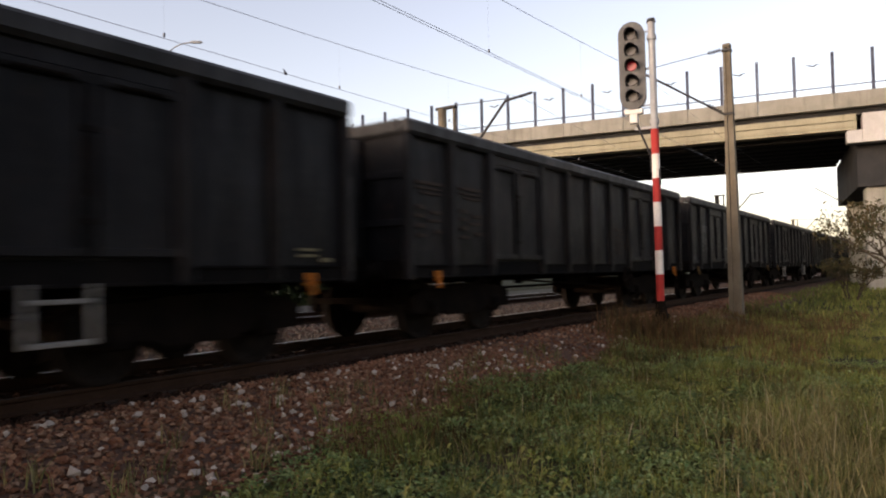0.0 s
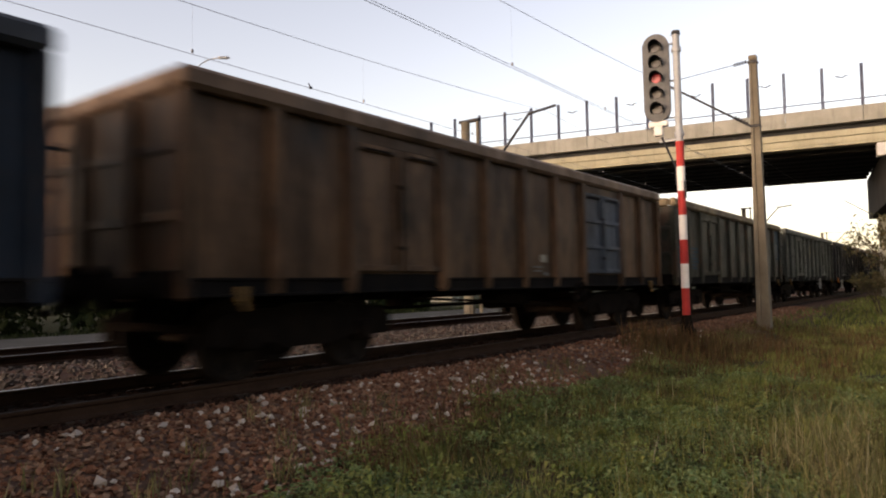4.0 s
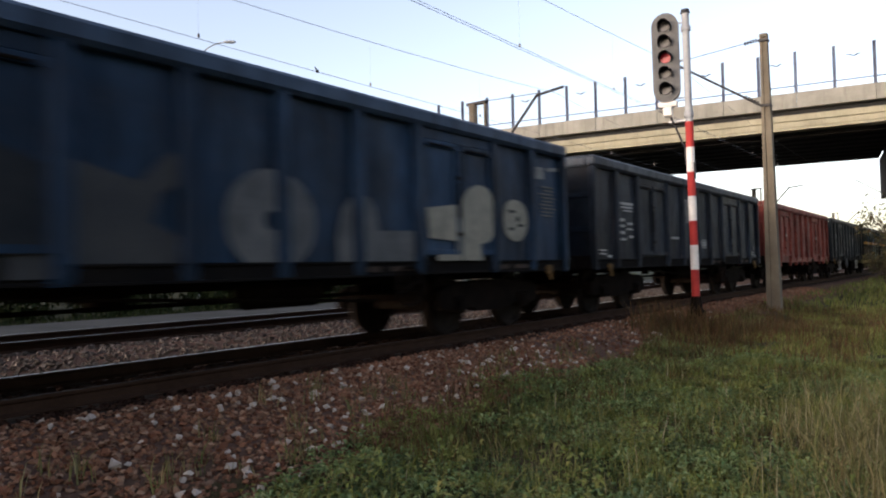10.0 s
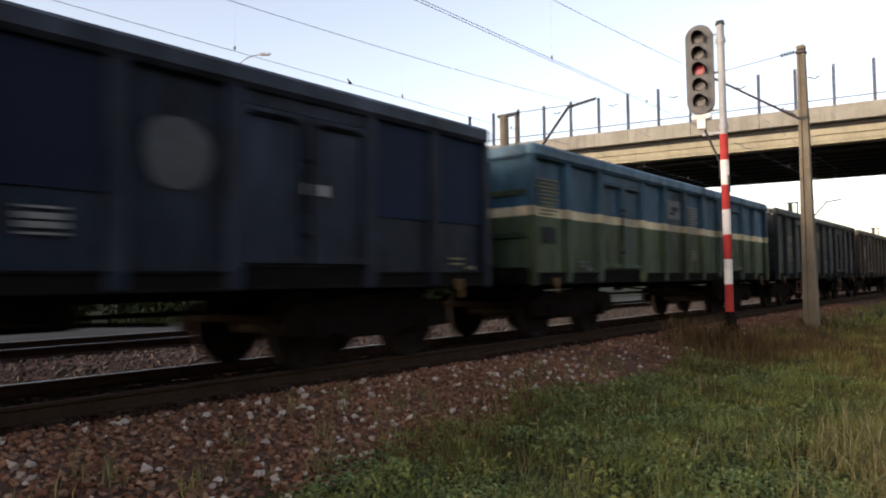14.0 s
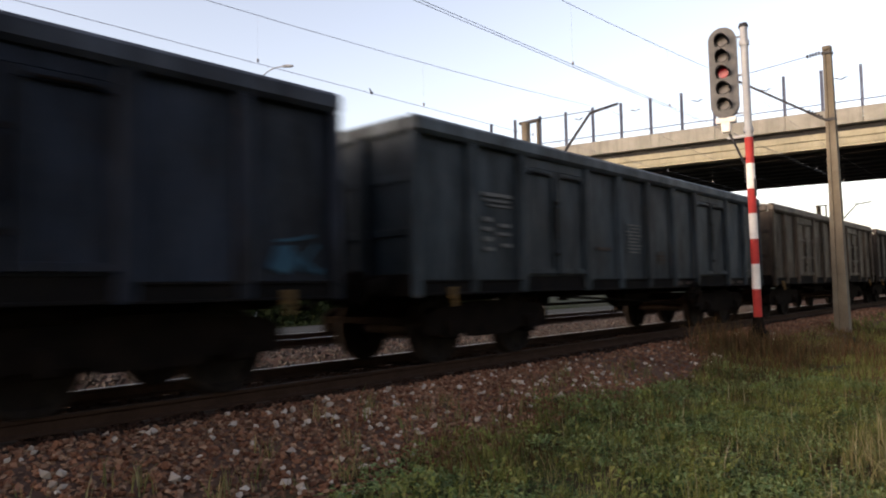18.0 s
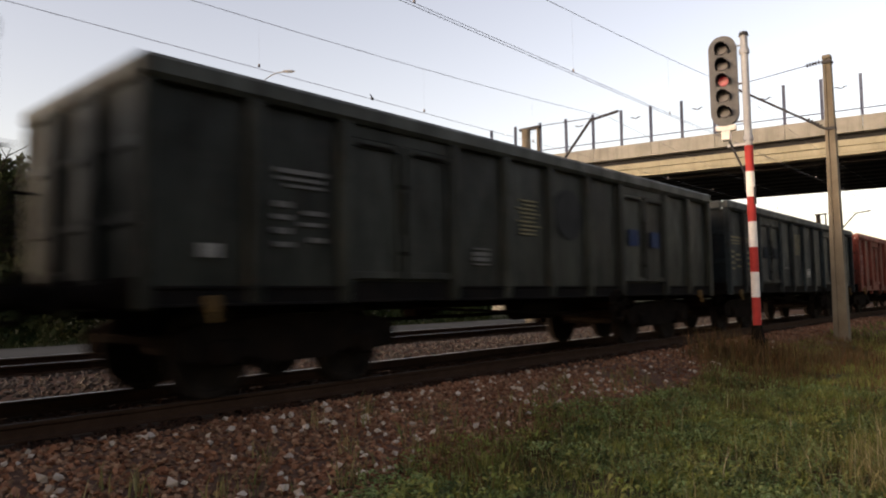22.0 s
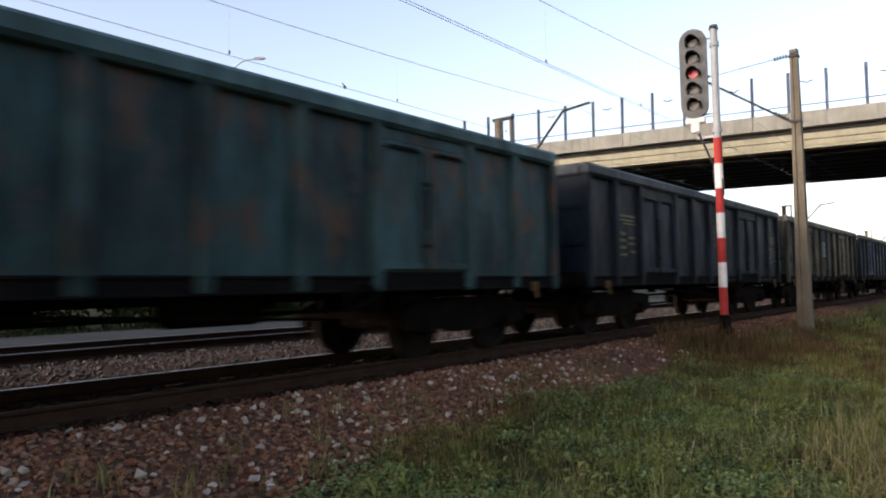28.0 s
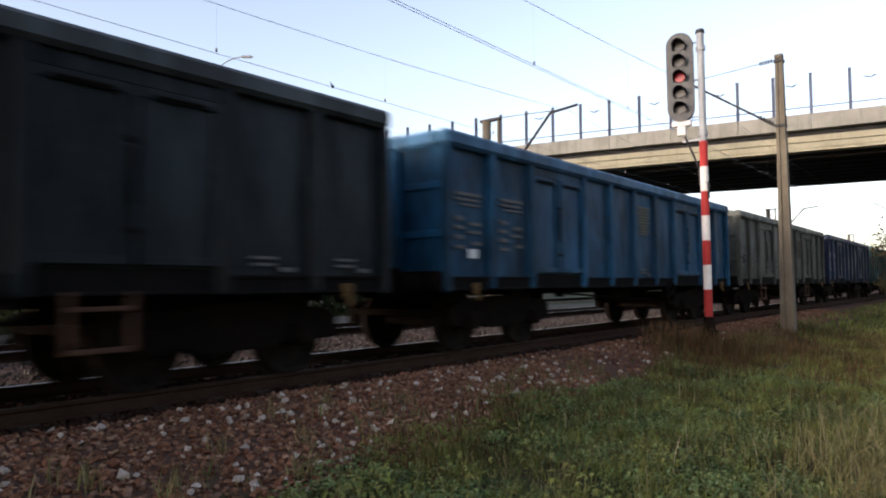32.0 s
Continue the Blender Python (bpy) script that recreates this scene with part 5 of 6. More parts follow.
def build_wire_clamp():
    """A small clamp with a tilted arm on the far contact wire."""
    bm = bmesh.new()
    box(bm, -0.02, 0.02, -0.035, 0.035, -0.02, 0.035, 0.006)
    tube(bm, (0, 0, 0.03), (0, -0.07, 0.09), 0.014, seg=6)
    ob = new("wire_clamp", mesh_of(bm, "wire_clamp", MAT["dark"]))
    ob.matrix_basis = Matrix.Translation((XC2, 10.58, 5.48))
    tagged(ob, "small dark clamp on the far contact wire", "wire clamp")


build_wire_clamp()


# ---- road bridge ----
BRIDGE = Matrix.Translation((-31.74, 41.29, 0.03)) @ Matrix.Rotation(radians(9.15), 4, "Z") @ Matrix.Rotation(radians(0.314), 4, "Y")


def build_bridge():
    """A road overbridge across the tracks, built along its own x axis."""
    b = thing("road_bridge", "pale concrete road bridge with a clear noise barrier on its parapet", "bridge", kind="structure", at=BRIDGE)
    L0, L1, W = -140, 140, 16.3
    JOINT = 29.35
    bm = bmesh.new()
    box(bm, 0.008, 3.992, 0.0, 0.55, 10.08, 11.0, 0.02)
    cast = mesh_of(bm, "parapet", MAT["concretegrey"])
    for k in range(70):
        piece("parapet", cast, b, Matrix.Translation((L0 + 4.0 * k, 0.004 * math.sin(k * 2.7), 0)))
    bm = bmesh.new()
    box(bm, L0, L1, W - 0.55, W, 10.08, 11.0, 0.03)
    part("parapet", bm, MAT["concrete"], b)
    bm = bmesh.new()
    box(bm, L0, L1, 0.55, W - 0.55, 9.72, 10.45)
    # deck edge and inner girders carry the painted shade
    part("deck", bm, MAT["concreteshade"], b)
    for y in [0.2 + 1.83 * k for k in range(9)]:
        bm = bmesh.new()
        foot = 8.82 if y < 1 else 8.67
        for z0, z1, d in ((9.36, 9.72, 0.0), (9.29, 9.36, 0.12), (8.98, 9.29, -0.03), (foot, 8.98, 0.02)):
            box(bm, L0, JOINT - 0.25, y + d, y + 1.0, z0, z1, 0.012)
        part("girder", bm, MAT["concrete"] if y < 1 else MAT["concreteshade"], b, "pale precast girder" if y < 1 else "")
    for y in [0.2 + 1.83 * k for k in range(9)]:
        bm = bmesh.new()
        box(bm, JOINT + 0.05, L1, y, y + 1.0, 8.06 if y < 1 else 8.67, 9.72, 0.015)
        part("girder", bm, MAT["whiteconcrete"] if y < 1 else MAT["concreteshade"], b)
    for x, wide in ((JOINT - 0.7, 4.2), (-8.0, 4.2), (-45.0, 4.2), (-82.0, 4.2), (-119.0, 4.2), (66.0, 4.2), (103.0, 4.2)):
        bm = bmesh.new()
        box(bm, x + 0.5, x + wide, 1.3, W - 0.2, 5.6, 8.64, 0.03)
        # set-back crosshead takes the painted shade colour too
        part("crosshead", bm, MAT["concreteshade"], b, "dark stained concrete crosshead")
        for y in (1.6, 12.5):
            bm = bmesh.new()
            box(bm, x + 0.9, x + wide - 0.9, y, y + 1.4, -1.5, 5.6, 0.08)
            part("column", bm, MAT["concretegrey"], b)
    bm = bmesh.new()
    box(bm, JOINT - 0.75, JOINT + 0.04, 0.25, 1.15, 8.06, 8.79, 0.02)
    part("bearing_block", bm, MAT["whiteconcrete"], b, "whitish concrete bearing block")
    # posts, clear panes, rails, and bird stickers on the panes
    bm = bmesh.new()
    for dx in (-0.06, 0.06):
        box(bm, dx - 0.025, dx + 0.025, 0.08, 0.24, 10.9, 13.44, 0.004)
    box(bm, -0.03, 0.03, 0.15, 0.19, 10.9, 13.44)
    post = mesh_of(bm, "post", MAT["postblue"])
    bm = bmesh.new()
    box(bm, 0.08, 1.92, 0.16, 0.18, 11.01, 13.1)
    pane = mesh_of(bm, "pane", MAT["glass"])
    bm = bmesh.new()
    wing = [(0, 0, 0), (0.16, 0, 0.09), (0.34, 0, 0.05), (0.2, 0, 0.045), (0.03, 0, -0.05), (-0.2, 0, 0.03), (-0.34, 0, 0.09), (-0.14, 0, 0.075)]
    wing = [(x * 1.25, y, z * 1.25) for x, y, z in wing]
    f = [bm.verts.new((x, 0.15, z)) for x, y, z in wing]
    g = [bm.verts.new((x, 0.155, z)) for x, y, z in wing]
    bm.faces.new(f)
    bm.faces.new(g[::-1])
    for i in range(8):
        bm.faces.new((f[i], f[(i + 1) % 8], g[(i + 1) % 8], g[i]))
    bird = mesh_of(bm, "bird_sticker", MAT["dark"])
    for n in range(-26, 31):
        piece("post", post, b, Matrix.Translation((2.0 * n, 0, 0)))
        if -10 <= n < 28:
            q = piece("pane", pane, b, Matrix.Translation((2.0 * n, 0, 0)), "clear pane")
            q.visible_shadow = False
            if n % 2 == 1:
                piece("bird_sticker", bird, q, Matrix.Translation((1.0, 0, 12.75)), "grey bird-shaped sticker")
    for z, y in ((12.1, 3.2), (11.6, 3.2), (12.3, 13.8), (11.7, 13.8)):
        bm = bmesh.new()
        box(bm, L0, L1, y - 0.03, y + 0.03, z - 0.03, z + 0.03)
        part("guard_rail", bm, MAT["postblue"], b)


build_bridge()


# ---- street lamps beyond the tracks ----
def build_street_lamp(x, y, top, turn):
    p = thing("street_lamp", "tall grey street lamp with a curved arm", "street lamp", at=Matrix.Translation((x, y, -0.4)) @ Matrix.Rotation(radians(turn), 4, "Z"))
    bm = bmesh.new()
    tube(bm, (0, 0, 0), (0, 0, top - 1.7), 0.11, 0.06, 10)
    part("pole", bm, MAT["steel"], p)
    bm = bmesh.new()
    pts = [(1.5 * (1 - math.cos(a)), 0, top - 1.7 + 1.7 * math.sin(a)) for a in [math.pi / 2 * k / 8 for k in range(9)]]
    rings = [[bm.verts.new((x + 0.03 * math.cos(c) * math.sin(t), 0.03 * math.sin(c), z - 0.03 * math.cos(c) * math.cos(t))) for c in [math.pi * j / 4 for j in range(8)]] for (x, _, z), t in zip(pts, [math.pi / 2 * (1 - k / 8) for k in range(9)])]
    for q, w in zip(rings, rings[1:]):
        for j in range(8):
            bm.faces.new((q[j], q[(j + 1) % 8], w[(j + 1) % 8], w[j]))
    part("arm", bm, MAT["steel"], p)
    bm = bmesh.new()
    lathe(bm, [(1.45, 0.03), (1.55, 0.07), (1.9, 0.08), (2.05, 0.03)], "x", 12, (0, 0, top + 0.02))
    part("lamp_head", bm, MAT["steel"], p, "grey lamp head")


build_street_lamp(-29.7, 19.4, 12.75, 40)


# ---- plants ----
MAT["palestalk"] = island_mat("pale_dead_stalks", [(0.3, 0.27, 0.17), (0.4, 0.36, 0.24), (0.24, 0.22, 0.13)], 0.8)


def rng(seed):
    return np.random.default_rng(seed)


def verge_edge(y):
    """How far towards the track the plants reach."""
    return float(np.interp(y, (1, 2.5, 3.8, 5, 7, 9, 10.3, 12, 14, 60), (-3.2, -3.65, -4.15, -4.5, -4.8, -4.4, -4.35, -4.7, -5.1, -5.2)))


def blades(name, spots, mat, label, category, seed, width=0.006, lean=0.5):
    """Bent, tapered blades: spots are rows of x, y, length."""
    r = rng(seed)
    verts, faces = [], []
    for x, y, ln in spots:
        z = ground_z(x, y) - 0.01
        a = r.uniform(0, 2 * math.pi)
        d = r.uniform(0.1, 1.0) * lean * ln
        w = width * r.uniform(0.6, 1.5)
        ca, sa = math.cos(a), math.sin(a)
        b = a + r.uniform(-0.8, 0.8) + math.pi / 2
        wx, wy = w * math.cos(b), w * math.sin(b)
        n = len(verts)
        for u, k in ((0, 1.0), (0.5, 0.8)):
            px, py, pz = x + ca * d * u * u, y + sa * d * u * u, z + ln * u * (1 - 0.15 * u)
            verts += [(px - wx * k, py - wy * k, pz), (px + wx * k, py + wy * k, pz)]
        verts.append((x + ca * d, y + sa * d, z + ln * 0.88))
        faces += [(n, n + 1, n + 3, n + 2), (n + 2, n + 3, n + 4)]
    return tagged(soup(name, verts, faces, mat), label, category, kind="stuff")


def scatter(seed, count, y0, y1, x_right, lo, hi, inset=0.0, clump=0.0, near=0.0):
    """Random places on the verge, thinned by a slow noise if clump is set."""
    r = rng(seed)
    out = []
    while len(out) < count:
        y = y0 + (y1 - y0) * r.random() ** (1 + near)
        xe = verge_edge(y) + inset
        x = xe + (x_right - xe) * r.random()
        if clump and noise.noise((x * 0.9 + seed, y * 0.9, 1.7)) < clump - r.random() * 0.35:
            continue
        out.append((x, y, r.uniform(lo, hi)))
    return out


def herbs(seed, count, y0, y1, x_right, inset, lo, hi, tall, mat, label):
    """Clumps of leafy stems: each leaf is a bent blade of two faces round a stem."""
    r = rng(seed + 500)
    verts, faces = [], []
    for x, y, k in scatter(seed, count, y0, y1, x_right, 0.3, 1.0, inset, 0.14, 0.35):
        z = ground_z(x, y)
        rad = 0.04 + 0.05 * k
        for _ in range(int(r.integers(14, 30))):
            a, tilt, ln = r.uniform(0, 2 * math.pi), r.uniform(-0.2, 1.0), r.uniform(lo, hi) * (0.6 + 0.6 * k)
            h0 = tall * k * r.random() ** 0.7
            bx, by = x + r.normal(0, rad), y + r.normal(0, rad)
            c, q = math.cos(a) * math.cos(tilt) * ln, math.sin(a) * math.cos(tilt) * ln
            rise = math.sin(tilt) * ln
            wx, wy = -math.sin(a) * ln * 0.26, math.cos(a) * ln * 0.26
            n = len(verts)
            verts += [(bx, by, z + h0), (bx + 0.45 * c + wx, by + 0.45 * q + wy, z + h0 + 0.6 * rise + 0.006), (bx + 0.5 * c, by + 0.5 * q, z + h0 + 0.6 * rise - 0.004),
                      (bx + 0.45 * c - wx, by + 0.45 * q - wy, z + h0 + 0.6 * rise + 0.006), (bx + c, by + q, z + h0 + 0.75 * rise)]
            faces += [(n, n + 1, n + 4, n + 2), (n, n + 2, n + 4, n + 3)]
    tagged(soup("broadleaf_weed", verts, faces, mat), label, "weeds", kind="stuff")


def build_grass():
    blades("grass", scatter(1, 30000, 1.2, 9, 0.9, 0.03, 0.12, 0.3, 0.12), MAT["grass"], "short green verge grass in patches", "grass", 11, 0.004, 0.9)
    blades("grass", scatter(2, 26000, 8, 24, 1.5, 0.04, 0.15, 0.1, 0.05), MAT["grass"], "green verge grass beside the track", "grass", 12, 0.007, 0.8)
    blades("thatch", scatter(91, 15000, 1.2, 12, 0.9, 0.03, 0.11, 0.0, 0.05), MAT["redweed"], "dead brown grass matted between the green patches", "dry grass", 92, 0.004, 1.2)
    blades("grass", scatter(3, 14000, 22, 60, 6, 0.1, 0.3, 0.0), MAT["grass"], "far verge grass", "grass", 13, 0.016, 0.6)
    blades("grass", scatter(81, 16000, -8, 1.3, 7, 0.05, 0.16, 0.1), MAT["grass"], "verge grass where the viewer stands", "grass", 82, 0.008, 0.8)
    beside = rng(83)
    blades("grass", [(beside.uniform(0.8, 7.5), beside.uniform(1, 24), beside.uniform(0.06, 0.2)) for _ in range(18000)], MAT["grass"], "verge grass away from the track", "grass", 84, 0.009, 0.8)
    blades("grass", scatter(96, 5200, 1.3, 10, 0.9, 0.12, 0.3, 0.3, 0.16), MAT["grass"], "thin taller grass blades in loose clumps", "grass", 97, 0.003, 0.8)
    tufts = []
    rt = rng(61)
    for x, y, k in scatter(62, 620, 1.3, 16, 0.9, 0.5, 1.0, 0.1, -0.1):
        for _ in range(int(rt.integers(20, 46))):
            tufts.append((rt.normal(x, 0.05), rt.normal(y, 0.05), 0.24 * k * rt.uniform(0.4, 1.1)))
    blades("grass_tuft", tufts, MAT["grass"], "tufts of taller yellow-green grass on the verge", "grass", 63, 0.0045, 0.8)
    dry = scatter(4, 2600, 1.5, 9, 0.9, 0.06, 0.2, 0.1, 0.3) + scatter(5, 3500, 8, 26, 1.5, 0.08, 0.26, 0.0, 0.3)
    r = rng(6)
    for cx, cy, n, spread, h in ((-0.8, 6.0, 420, 0.24, 0.5), (-0.5, 5.2, 360, 0.22, 0.45), (-0.62, 7.2, 300, 0.35, 0.46), (-0.25, 4.4, 260, 0.22, 0.42), (-1.4, 6.9, 120, 0.35, 0.36), (-0.95, 4.9, 110, 0.2, 0.36), (-1.2, 8.6, 160, 0.3, 0.4), (-2.2, 4.2, 60, 0.5, 0.3)):
        for _ in range(n):
            dry.append((r.normal(cx, spread), r.normal(cy, spread), h * r.uniform(0.45, 1.25)))
    blades("dry_grass", dry, MAT["drygrass"], "tall dry straw-coloured grass", "dry grass", 14, 0.0034, 1.0)
    red = scatter(7, 7000, 9.5, 24, -1.4, 0.06, 0.26, 0.0, 0.1) + scatter(8, 1500, 4, 10, -3.2, 0.06, 0.2, -0.1, 0.1)
    for cx, cy, n, spread, h in ((-4.75, 14.4, 420, 0.4, 0.68), (-4.2, 14.0, 460, 0.4, 0.6), (-5.2, 14.0, 160, 0.25, 0.6), (-5.0, 13.2, 200, 0.3, 0.35), (-3.6, 15.2, 500, 0.6, 0.4), (-3.9, 12.6, 350, 0.5, 0.3)):
        for _ in range(n):
            red.append((r.normal(cx, spread), r.normal(cy, spread), h * r.uniform(0.4, 1.2)))
    blades("rust_weed", red, MAT["redweed"], "rust-brown dry weeds by the ballast", "weeds", 15, 0.007, 0.5)
    far = [(rt.uniform(-20.9, -18.6), rt.uniform(-6, 32), rt.uniform(0.08, 0.4)) for _ in range(7000)]
    blades("far_weed", far, MAT["treeleaf"], "ragged weeds along the far side of the tracks", "weeds", 67, 0.012, 0.5)
    herbs(9, 2600, 1.3, 12.5, -0.5, 0.0, 0.03, 0.06, 0.10, MAT["broadleaf"], "low grey-green broadleaf weeds in clumps at the ballast edge")
    herbs(93, 1900, 1.2, 11, 0.9, 0.4, 0.014, 0.032, 0.05, MAT["clover"], "dense mat of small dark green leaves on the verge")
    herbs(95, 230, 1.4, 10, 0.4, 0.1, 0.035, 0.07, 0.3, MAT["tallherb"], "taller yellow-green herbs standing out of the verge")
    r = rng(16)
    sprigs = []
    for _ in range(70):
        y = 1.4 + 9 * r.random()
        x = r.uniform(-5.5, verge_edge(y) + 0.2)
        tall = r.uniform(0.1, 0.36)
        for _ in range(int(r.integers(6, 20))):
            sprigs.append((r.normal(x, 0.06), r.normal(y, 0.06), tall * r.uniform(0.4, 1.0)))
    blades("ballast_weed", sprigs, MAT["drygrass"], "thin yellow-green weeds growing in the ballast", "weeds", 18, 0.005, 0.6)
    stalks = [(r.normal(cx, 0.3), r.normal(cy, 0.35), r.uniform(0.35, 0.6)) for cx, cy in ((-0.9, 6.0), (-0.6, 5.2), (-0.7, 7.2), (-0.3, 4.4)) for _ in range(14)]
    stalks += [(x, y, ln) for x, y, ln in scatter(65, 60, 1.6, 9, 0.6, 0.25, 0.45, 0.4)]
    blades("dry_stalk", stalks, MAT["palestalk"], "pale dead stalks standing in the verge grass", "dry grass", 66, 0.0035, 0.35)


build_grass()


def bush(name, label, x, y, height, spread, leaves, mat, seed, leaf=0.08, category="bush", bark=None, low=0):
    """A trunk that forks into limbs, with many small leaves near the twigs."""
    r = rng(seed)
    b = thing(name, label, category, at=Matrix.Translation((x, y, ground_z(x, y))))
    limbs = bmesh.new()
    tips = []

    def grow(p, d, ln, rad, depth):
        q = p + d * ln
        tube(limbs, p, q, rad, rad * 0.65, 6)
        tips.append((q, ln))
        if depth == 0:
            return
        for _ in range(3 if depth > 1 else 2):
            nd = (d + Vector((r.normal(0, 0.55), r.normal(0, 0.55), r.normal(0.12, 0.35))) * spread).normalized()
            grow(p.lerp(q, r.uniform(0.6, 1.0)), nd, ln * r.uniform(0.6, 0.85), rad * 0.6, depth - 1)

    for k in range(4):
        a = k * 1.6 + r.uniform(0, 1)
        grow(Vector((0.15 * math.cos(a), 0.15 * math.sin(a), -0.1)), Vector((0.4 * math.cos(a), 0.4 * math.sin(a), 1)).normalized(), height * 0.36, height * 0.016, 4)
    part("trunk", limbs, bark or MAT["bark"], b)
    verts, faces = [], []
    for _ in range(leaves):
        q, ln = tips[int(r.integers(len(tips) // 5, len(tips)))]
        c = q + Vector((r.normal(0, 0.3), r.normal(0, 0.3), r.normal(0, 0.3))) * ln * 0.7
        if c.z < height * 0.12:
            continue
        u = Vector((r.normal(), r.normal(), r.normal())).normalized()
        v = u.orthogonal().normalized()
        s = leaf * r.uniform(0.5, 1.3)
        n = len(verts)
        verts += [tuple(c - u * s), tuple(c + v * s * 0.45), tuple(c + u * s), tuple(c - v * s * 0.45)]
        faces.append((n, n + 1, n + 2, n + 3))
    for _ in range(low):
        a, rad = r.uniform(0, 2 * math.pi), 1.7 * math.sqrt(r.random())
        u = Vector((r.normal(), r.normal(), r.normal())).normalized()
        v = u.orthogonal().normalized()
        q, s = Vector((rad * math.cos(a), rad * math.sin(a), r.uniform(0.0, 1.5))), leaf * r.uniform(0.5, 1.3)
        n = len(verts)
        verts += [tuple(q - u * s), tuple(q + v * s * 0.45), tuple(q + u * s), tuple(q - v * s * 0.45)]
        faces.append((n, n + 1, n + 2, n + 3))
    crown = soup("crown", verts, faces, mat)
    crown.parent = b
    return b


bush("autumn_bush", "sparse autumn bush beside the bridge pier", -0.2, 29.0, 5.0, 1.1, 3200, MAT["leaf"], 21, 0.075)
bush("autumn_bush", "low thin shrub at the foot of the bridge", -2.6, 33.5, 2.2, 1.0, 1600, MAT["leaf"], 22, 0.07)
for k, (tx, ty, th) in enumerate(((-36, 19.5, 10.8), (-33, 6.0, 9.0), (-38, 12.5, 9.5), (-40, 26, 9.0), (-35, -3, 9.5))):
    bush("tree", "leafy dark green tree beyond the tracks", tx, ty, th, 0.95, 9000, MAT["treeleaf"], 30 + k, 0.2, "tree", MAT["barkdark"])

# added out of view: a tree row that dims the near wagon sides
for k, (tx, ty, th) in enumerate(((10.5, 7.0, 9.0), (9.5, 1.5, 10.0), (10.0, -4.0, 9.5), (9.0, -9.5, 10.0), (10.5, -15.0, 9.0), (9.5, -21.0, 10.0))):
    bush("tree", "leafy dark green tree along the edge of the verge", tx, ty, th, 0.95, 9000, MAT["treeleaf"], 70 + k, 0.26, "tree", MAT["barkdark"])

for k in range(12):
    bush("shrub", "dark shrub of the hedge beyond the tracks", -23.5 + 1.5 * math.sin(k * 2.1), -8 + 3.4 * k, 3.6 + 0.8 * math.sin(k * 1.3), 1.1, 3000, MAT["treeleaf"], 50 + k, 0.14, bark=MAT["barkdark"], low=1500)


# ---- ballast ----
def stones(name, spots, mat, label, seed, flat=0.75):
    """Angular chips of stone: spots are rows of x, y, z, size."""
    r = rng(seed)
    base = np.array([(1, 0, 0), (-1, 0, 0), (0, 1, 0), (0, -1, 0), (0, 0, 1), (0, 0, -1), (0.6, 0.6, 0.55), (-0.6, -0.55, 0.6)], float)
    tris = np.array([(6, 0, 2), (6, 2, 4), (6, 4, 0), (4, 2, 1), (7, 4, 1), (7, 1, 3), (7, 3, 4), (4, 3, 0), (2, 0, 5), (1, 2, 5), (3, 1, 5), (0, 3, 5)])
    n = len(spots)
    sp = np.array(spots)
    pts = base[None] * (1 + r.uniform(-0.3, 0.3, (n, 8, 1))) * r.uniform(0.65, 1.2, (n, 1, 3))
    q = r.normal(size=(n, 4))
    q /= np.linalg.norm(q, axis=1, keepdims=True)
    w, x, y, z = q.T
    rot = np.stack([1 - 2 * (y * y + z * z), 2 * (x * y - z * w), 2 * (x * z + y * w), 2 * (x * y + z * w), 1 - 2 * (x * x + z * z), 2 * (y * z - x * w), 2 * (x * z - y * w), 2 * (y * z + x * w), 1 - 2 * (x * x + y * y)], 1).reshape(n, 3, 3)
    pts = np.einsum("nij,nkj->nki", rot, pts)
    pts[:, :, 2] *= flat
    pts = pts * sp[:, None, 3:4] + sp[:, None, :3]
    fs = (tris[None] + 8 * np.arange(n)[:, None, None]).reshape(-1, 3)
    return tagged(soup(name, pts.reshape(-1, 3).tolist(), fs.tolist(), mat), label, "ballast", kind="stuff")


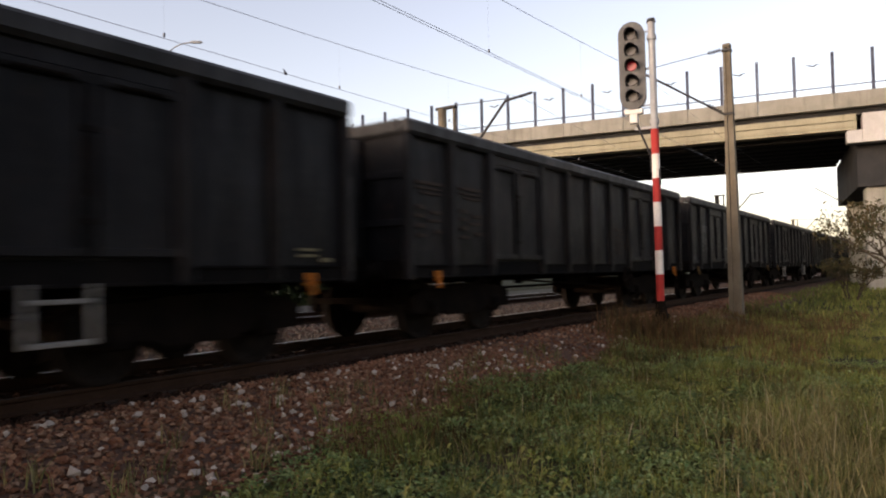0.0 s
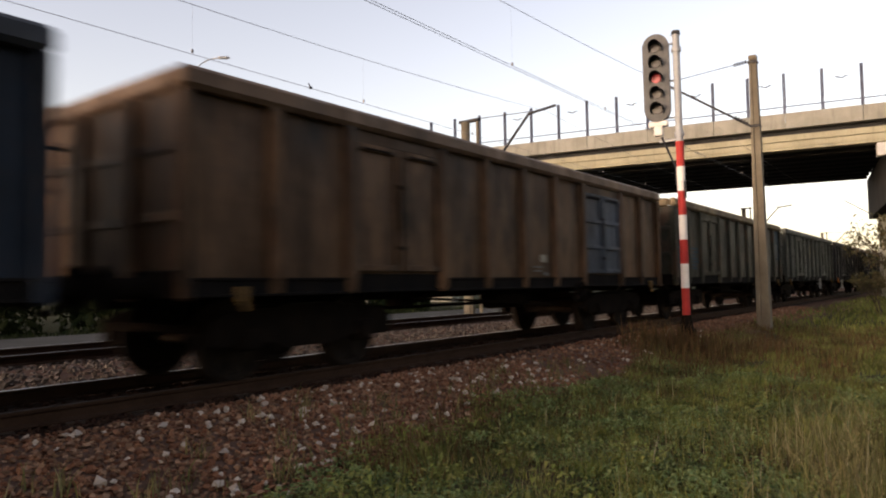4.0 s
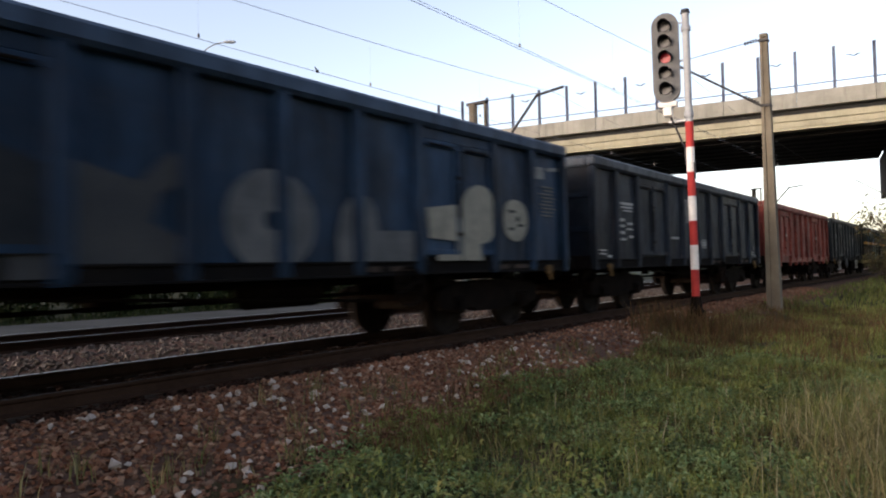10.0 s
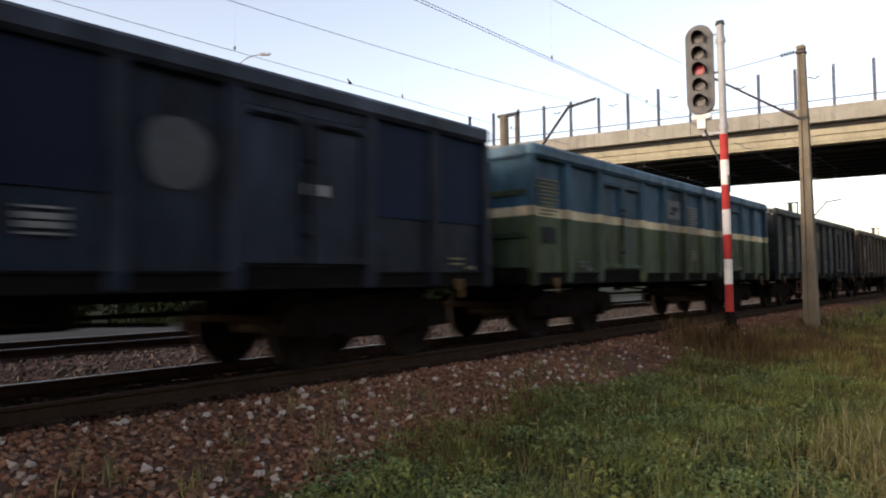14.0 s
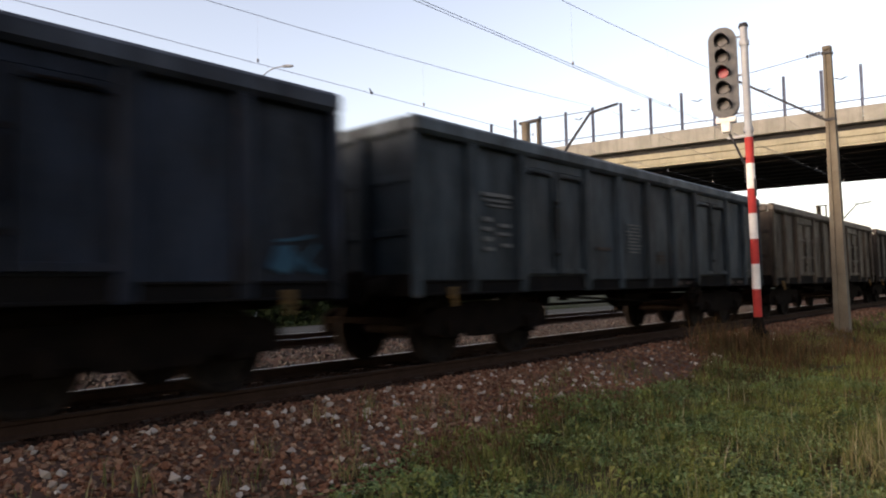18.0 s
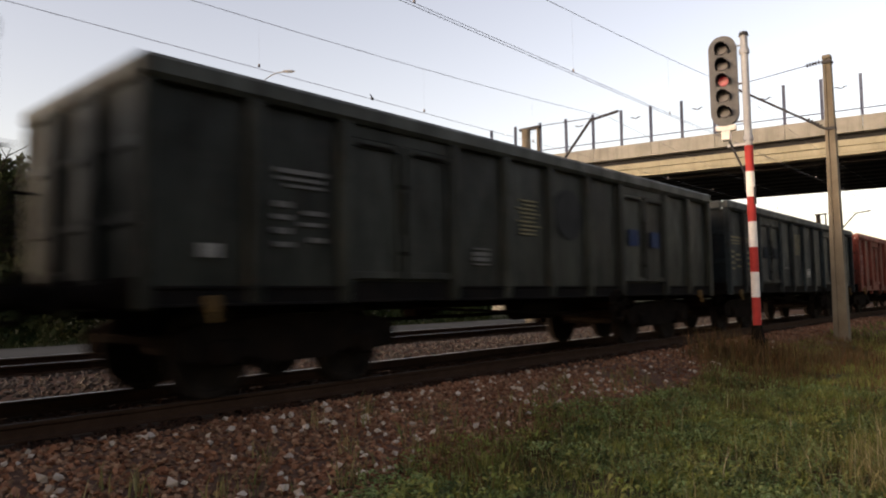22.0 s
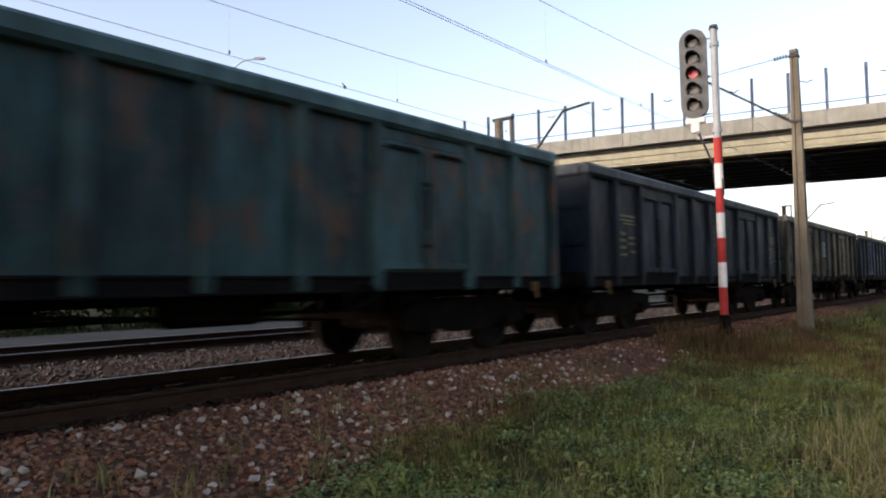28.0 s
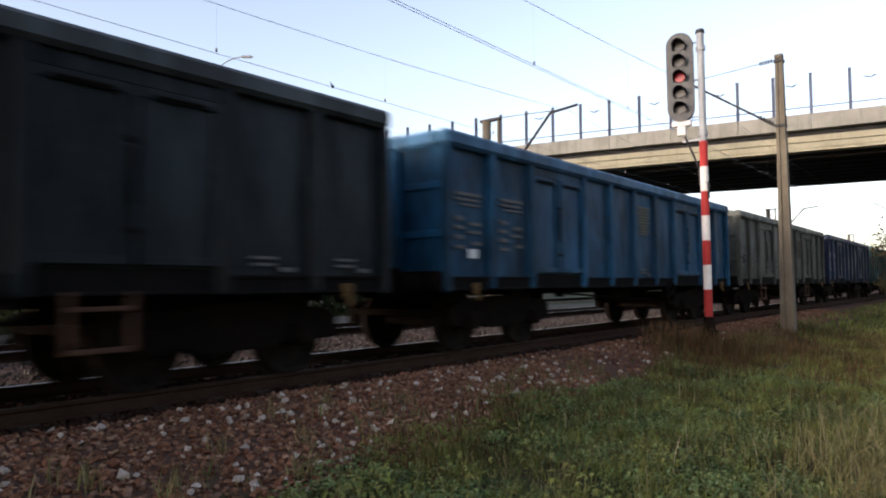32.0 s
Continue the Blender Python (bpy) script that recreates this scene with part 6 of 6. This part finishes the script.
def build_ballast():
    r = rng(41)
    near, mid, white = [], [], []
    for _ in range(15000):
        y = r.uniform(1.0, 9.5)
        x = r.uniform(-6.5, verge_edge(y) + 0.5)
        near.append((x, y, ground_z(x, y) + r.uniform(-0.01, 0.022), r.uniform(0.018, 0.038)))
    for _ in range(9000):
        y = r.uniform(9, 34)
        x = r.uniform(-6.55, verge_edge(y) + 0.4)
        mid.append((x, y, ground_z(x, y) + r.uniform(-0.01, 0.02), r.uniform(0.022, 0.045)))
    grey = []
    for _ in range(15000):
        y = r.uniform(0.5, 34)
        x = r.uniform(-13.2, -8.1)
        grey.append((x, y, ground_z(x, y) + r.uniform(-0.01, 0.03), r.uniform(0.025, 0.05)))
    for _ in range(240):
        y = 1.4 + 8 * r.random() ** 1.2
        x = r.uniform(-6.1, verge_edge(y) + 0.1)
        white.append((x, y, ground_z(x, y) + 0.025, r.uniform(0.022, 0.05)))
    for _ in range(60):
        y = r.uniform(8, 18)
        x = r.uniform(-5.9, verge_edge(y) + 0.2)
        white.append((x, y, ground_z(x, y) + 0.03, r.uniform(0.025, 0.05)))
    for _ in range(3500):
        y = r.uniform(0.5, 26)
        x = r.uniform(-8.1, -6.5)
        mid.append((x, y, ground_z(x, y) + r.uniform(-0.01, 0.015), r.uniform(0.025, 0.042)))
    for _ in range(6000):
        y = r.uniform(-9, 1.0)
        x = r.uniform(-6.55, verge_edge(y) + 0.5)
        mid.append((x, y, ground_z(x, y) + r.uniform(-0.01, 0.02), r.uniform(0.022, 0.045)))
    # inner stones take the tone with the train's shade painted in
    dusky = [p for p in near + mid if p[0] < -6.2 + 0.06 * math.sin(p[1] * 2.3)]
    outer = [p for p in near + mid if p[0] >= -6.2 + 0.06 * math.sin(p[1] * 2.3)]
    stones("ballast", outer, MAT["ballast"], "red-brown crushed stone ballast on the track shoulder", 42)
    stones("ballast", dusky, MAT["ballastdark"], "coal-dusted dark ballast between the near rails", 43)
    stones("ballast", grey, MAT["ballastgrey"], "grey crushed stone ballast between the rails and tracks", 44)
    stones("pale_stone", white, MAT["whitestone"], "pale white stones strewn over the red ballast", 45, 0.85)


build_ballast()


def build_trough():
    """A low concrete cable trough with cover slabs beyond the far track."""
    t = thing("cable_trough", "pale concrete cable trough with cover slabs beyond the far track", "cable trough", kind="structure", at=Matrix.Translation((-13.35, 0, 0.2)))
    bm = bmesh.new()
    box(bm, -0.25, 0.25, -0.49, 0.49, -0.5, -0.2, 0.012)
    slab = mesh_of(bm, "cover_slab", MAT["sleeper"])
    for k in range(60):
        piece("cover_slab", slab, t, Matrix.Translation((0, -10 + k * 1.0, 0)))


build_trough()


def build_service_road():
    """A pale service road that runs along the far track."""
    bm = bmesh.new()
    box(bm, -18.4, -13.9, -60, 90, -0.8, -0.05, 0.03)
    ob = new("service_road", mesh_of(bm, "service_road", MAT["roadpale"]))
    tagged(ob, "pale concrete service road beyond the far track", "road", kind="structure")


build_service_road()


# ---- lorries on the bridge ----


def build_lorry(label, body_mat, cab_mat):
    """A rigid tipper lorry that heads along its own +x."""
    v = thing("lorry", label, "lorry", "lorries on the bridge")
    bm = bmesh.new()
    box(bm, -4.0, 1.4, -1.2, 1.2, 1.15, 2.3, 0.06)
    for x in (-3.2, -2.1, -1.0, 0.1):
        box(bm, x - 0.06, x + 0.06, -1.27, 1.27, 1.15, 2.26, 0.01)
    part("tipper_body", bm, body_mat, v)
    cab = bmesh.new()
    prof = [(1.7, 0.7), (3.9, 0.7), (3.95, 1.5), (3.65, 2.4), (1.75, 2.5)]
    a = [cab.verts.new((x, -1.2, z)) for x, z in prof]
    c = [cab.verts.new((x, 1.2, z)) for x, z in prof]
    cab.faces.new(a)
    cab.faces.new(c[::-1])
    for k in range(5):
        cab.faces.new((a[k], a[(k + 1) % 5], c[(k + 1) % 5], c[k]))
    cab = part("cab", cab, cab_mat, v)
    bm = bmesh.new()
    box(bm, 2.4, 3.5, -1.21, 1.21, 1.55, 2.2, 0.02)
    part("side_window", bm, MAT["lens"], cab, "dark cab window")
    bm = bmesh.new()
    box(bm, -4.0, 3.7, -0.5, 0.5, 0.75, 1.2, 0.02)
    part("chassis", bm, MAT["dark"], v)
    bm = bmesh.new()
    lathe(bm, [(-0.15, 0.3), (-0.14, 0.48), (0.14, 0.48), (0.15, 0.3)], "y", 20)
    tyre = mesh_of(bm, "wheel", MAT["dark"])
    for x in (-3.1, -1.8, 2.9):
        for y in (-1.05, 1.05):
            piece("wheel", tyre, v, Matrix.Translation((x, y, 0.48)))
    return v


MAT["lorrypale"] = plain("pale_grey_lorry_paint", (0.66, 0.67, 0.68), (0.58, 0.59, 0.6), 0.6, 0, 2, 30, 0.1)
MAT["lorrycream"] = plain("cream_lorry_cab_paint", (0.62, 0.56, 0.45), (0.5, 0.45, 0.37), 0.5, 0, 2, 30, 0.1)
# orange lorry body, whitened to paint in the glare of the sky
MAT["lorrypink"] = plain("glare_paled_orange_paint", (0.82, 0.66, 0.58), (0.74, 0.6, 0.54), 0.6, 0, 2, 30, 0.1)
LORRIES = [
    (build_lorry("pale grey tipper lorry driving over the bridge", MAT["lorrypale"], MAT["lorrycream"]), 0, 4.0, ((0, -130), (5, -112), (8, -88), (10.5, -46.0), (13, 9.0), (15.5, 64), (18, 108), (22, 126), (32, 130))),
    (build_lorry("faded orange tipper lorry driving over the bridge", MAT["lorrypink"], MAT["lorrypale"]), 180, 2.6, ((0, 62.2), (2.5, 7.2), (5, -47.8), (8, -100), (12, -125), (32, -130))),
]


def motions():
    """The train runs away along its track; each wheelset turns with it."""
    for index, w in WAGONS.items():
        walk(w, [(t, pose(XC, s - PITCH * index - 6.425, 0)) for t, s in RUN])
    for lorry, turn, lane, rows in LORRIES:
        walk(lorry, [(t, BRIDGE @ pose(x, lane, 10.45, 0, 0, turn)) for t, x in rows])
    step = 13.16 / 0.46 / FPS
    lead = WHEELSETS[0]
    walk(lead, [(k / FPS, Matrix.Rotation(-step * k, 4, "X")) for k in range(32 * FPS + 1)])
    act, slot = lead.animation_data.action, lead.animation_data.action_slot
    for ws in WHEELSETS[1:]:
        ws.rotation_mode = "QUATERNION"
        ws.animation_data_create()
        ws.animation_data.action = act
        ws.animation_data.action_slot = slot


motions()
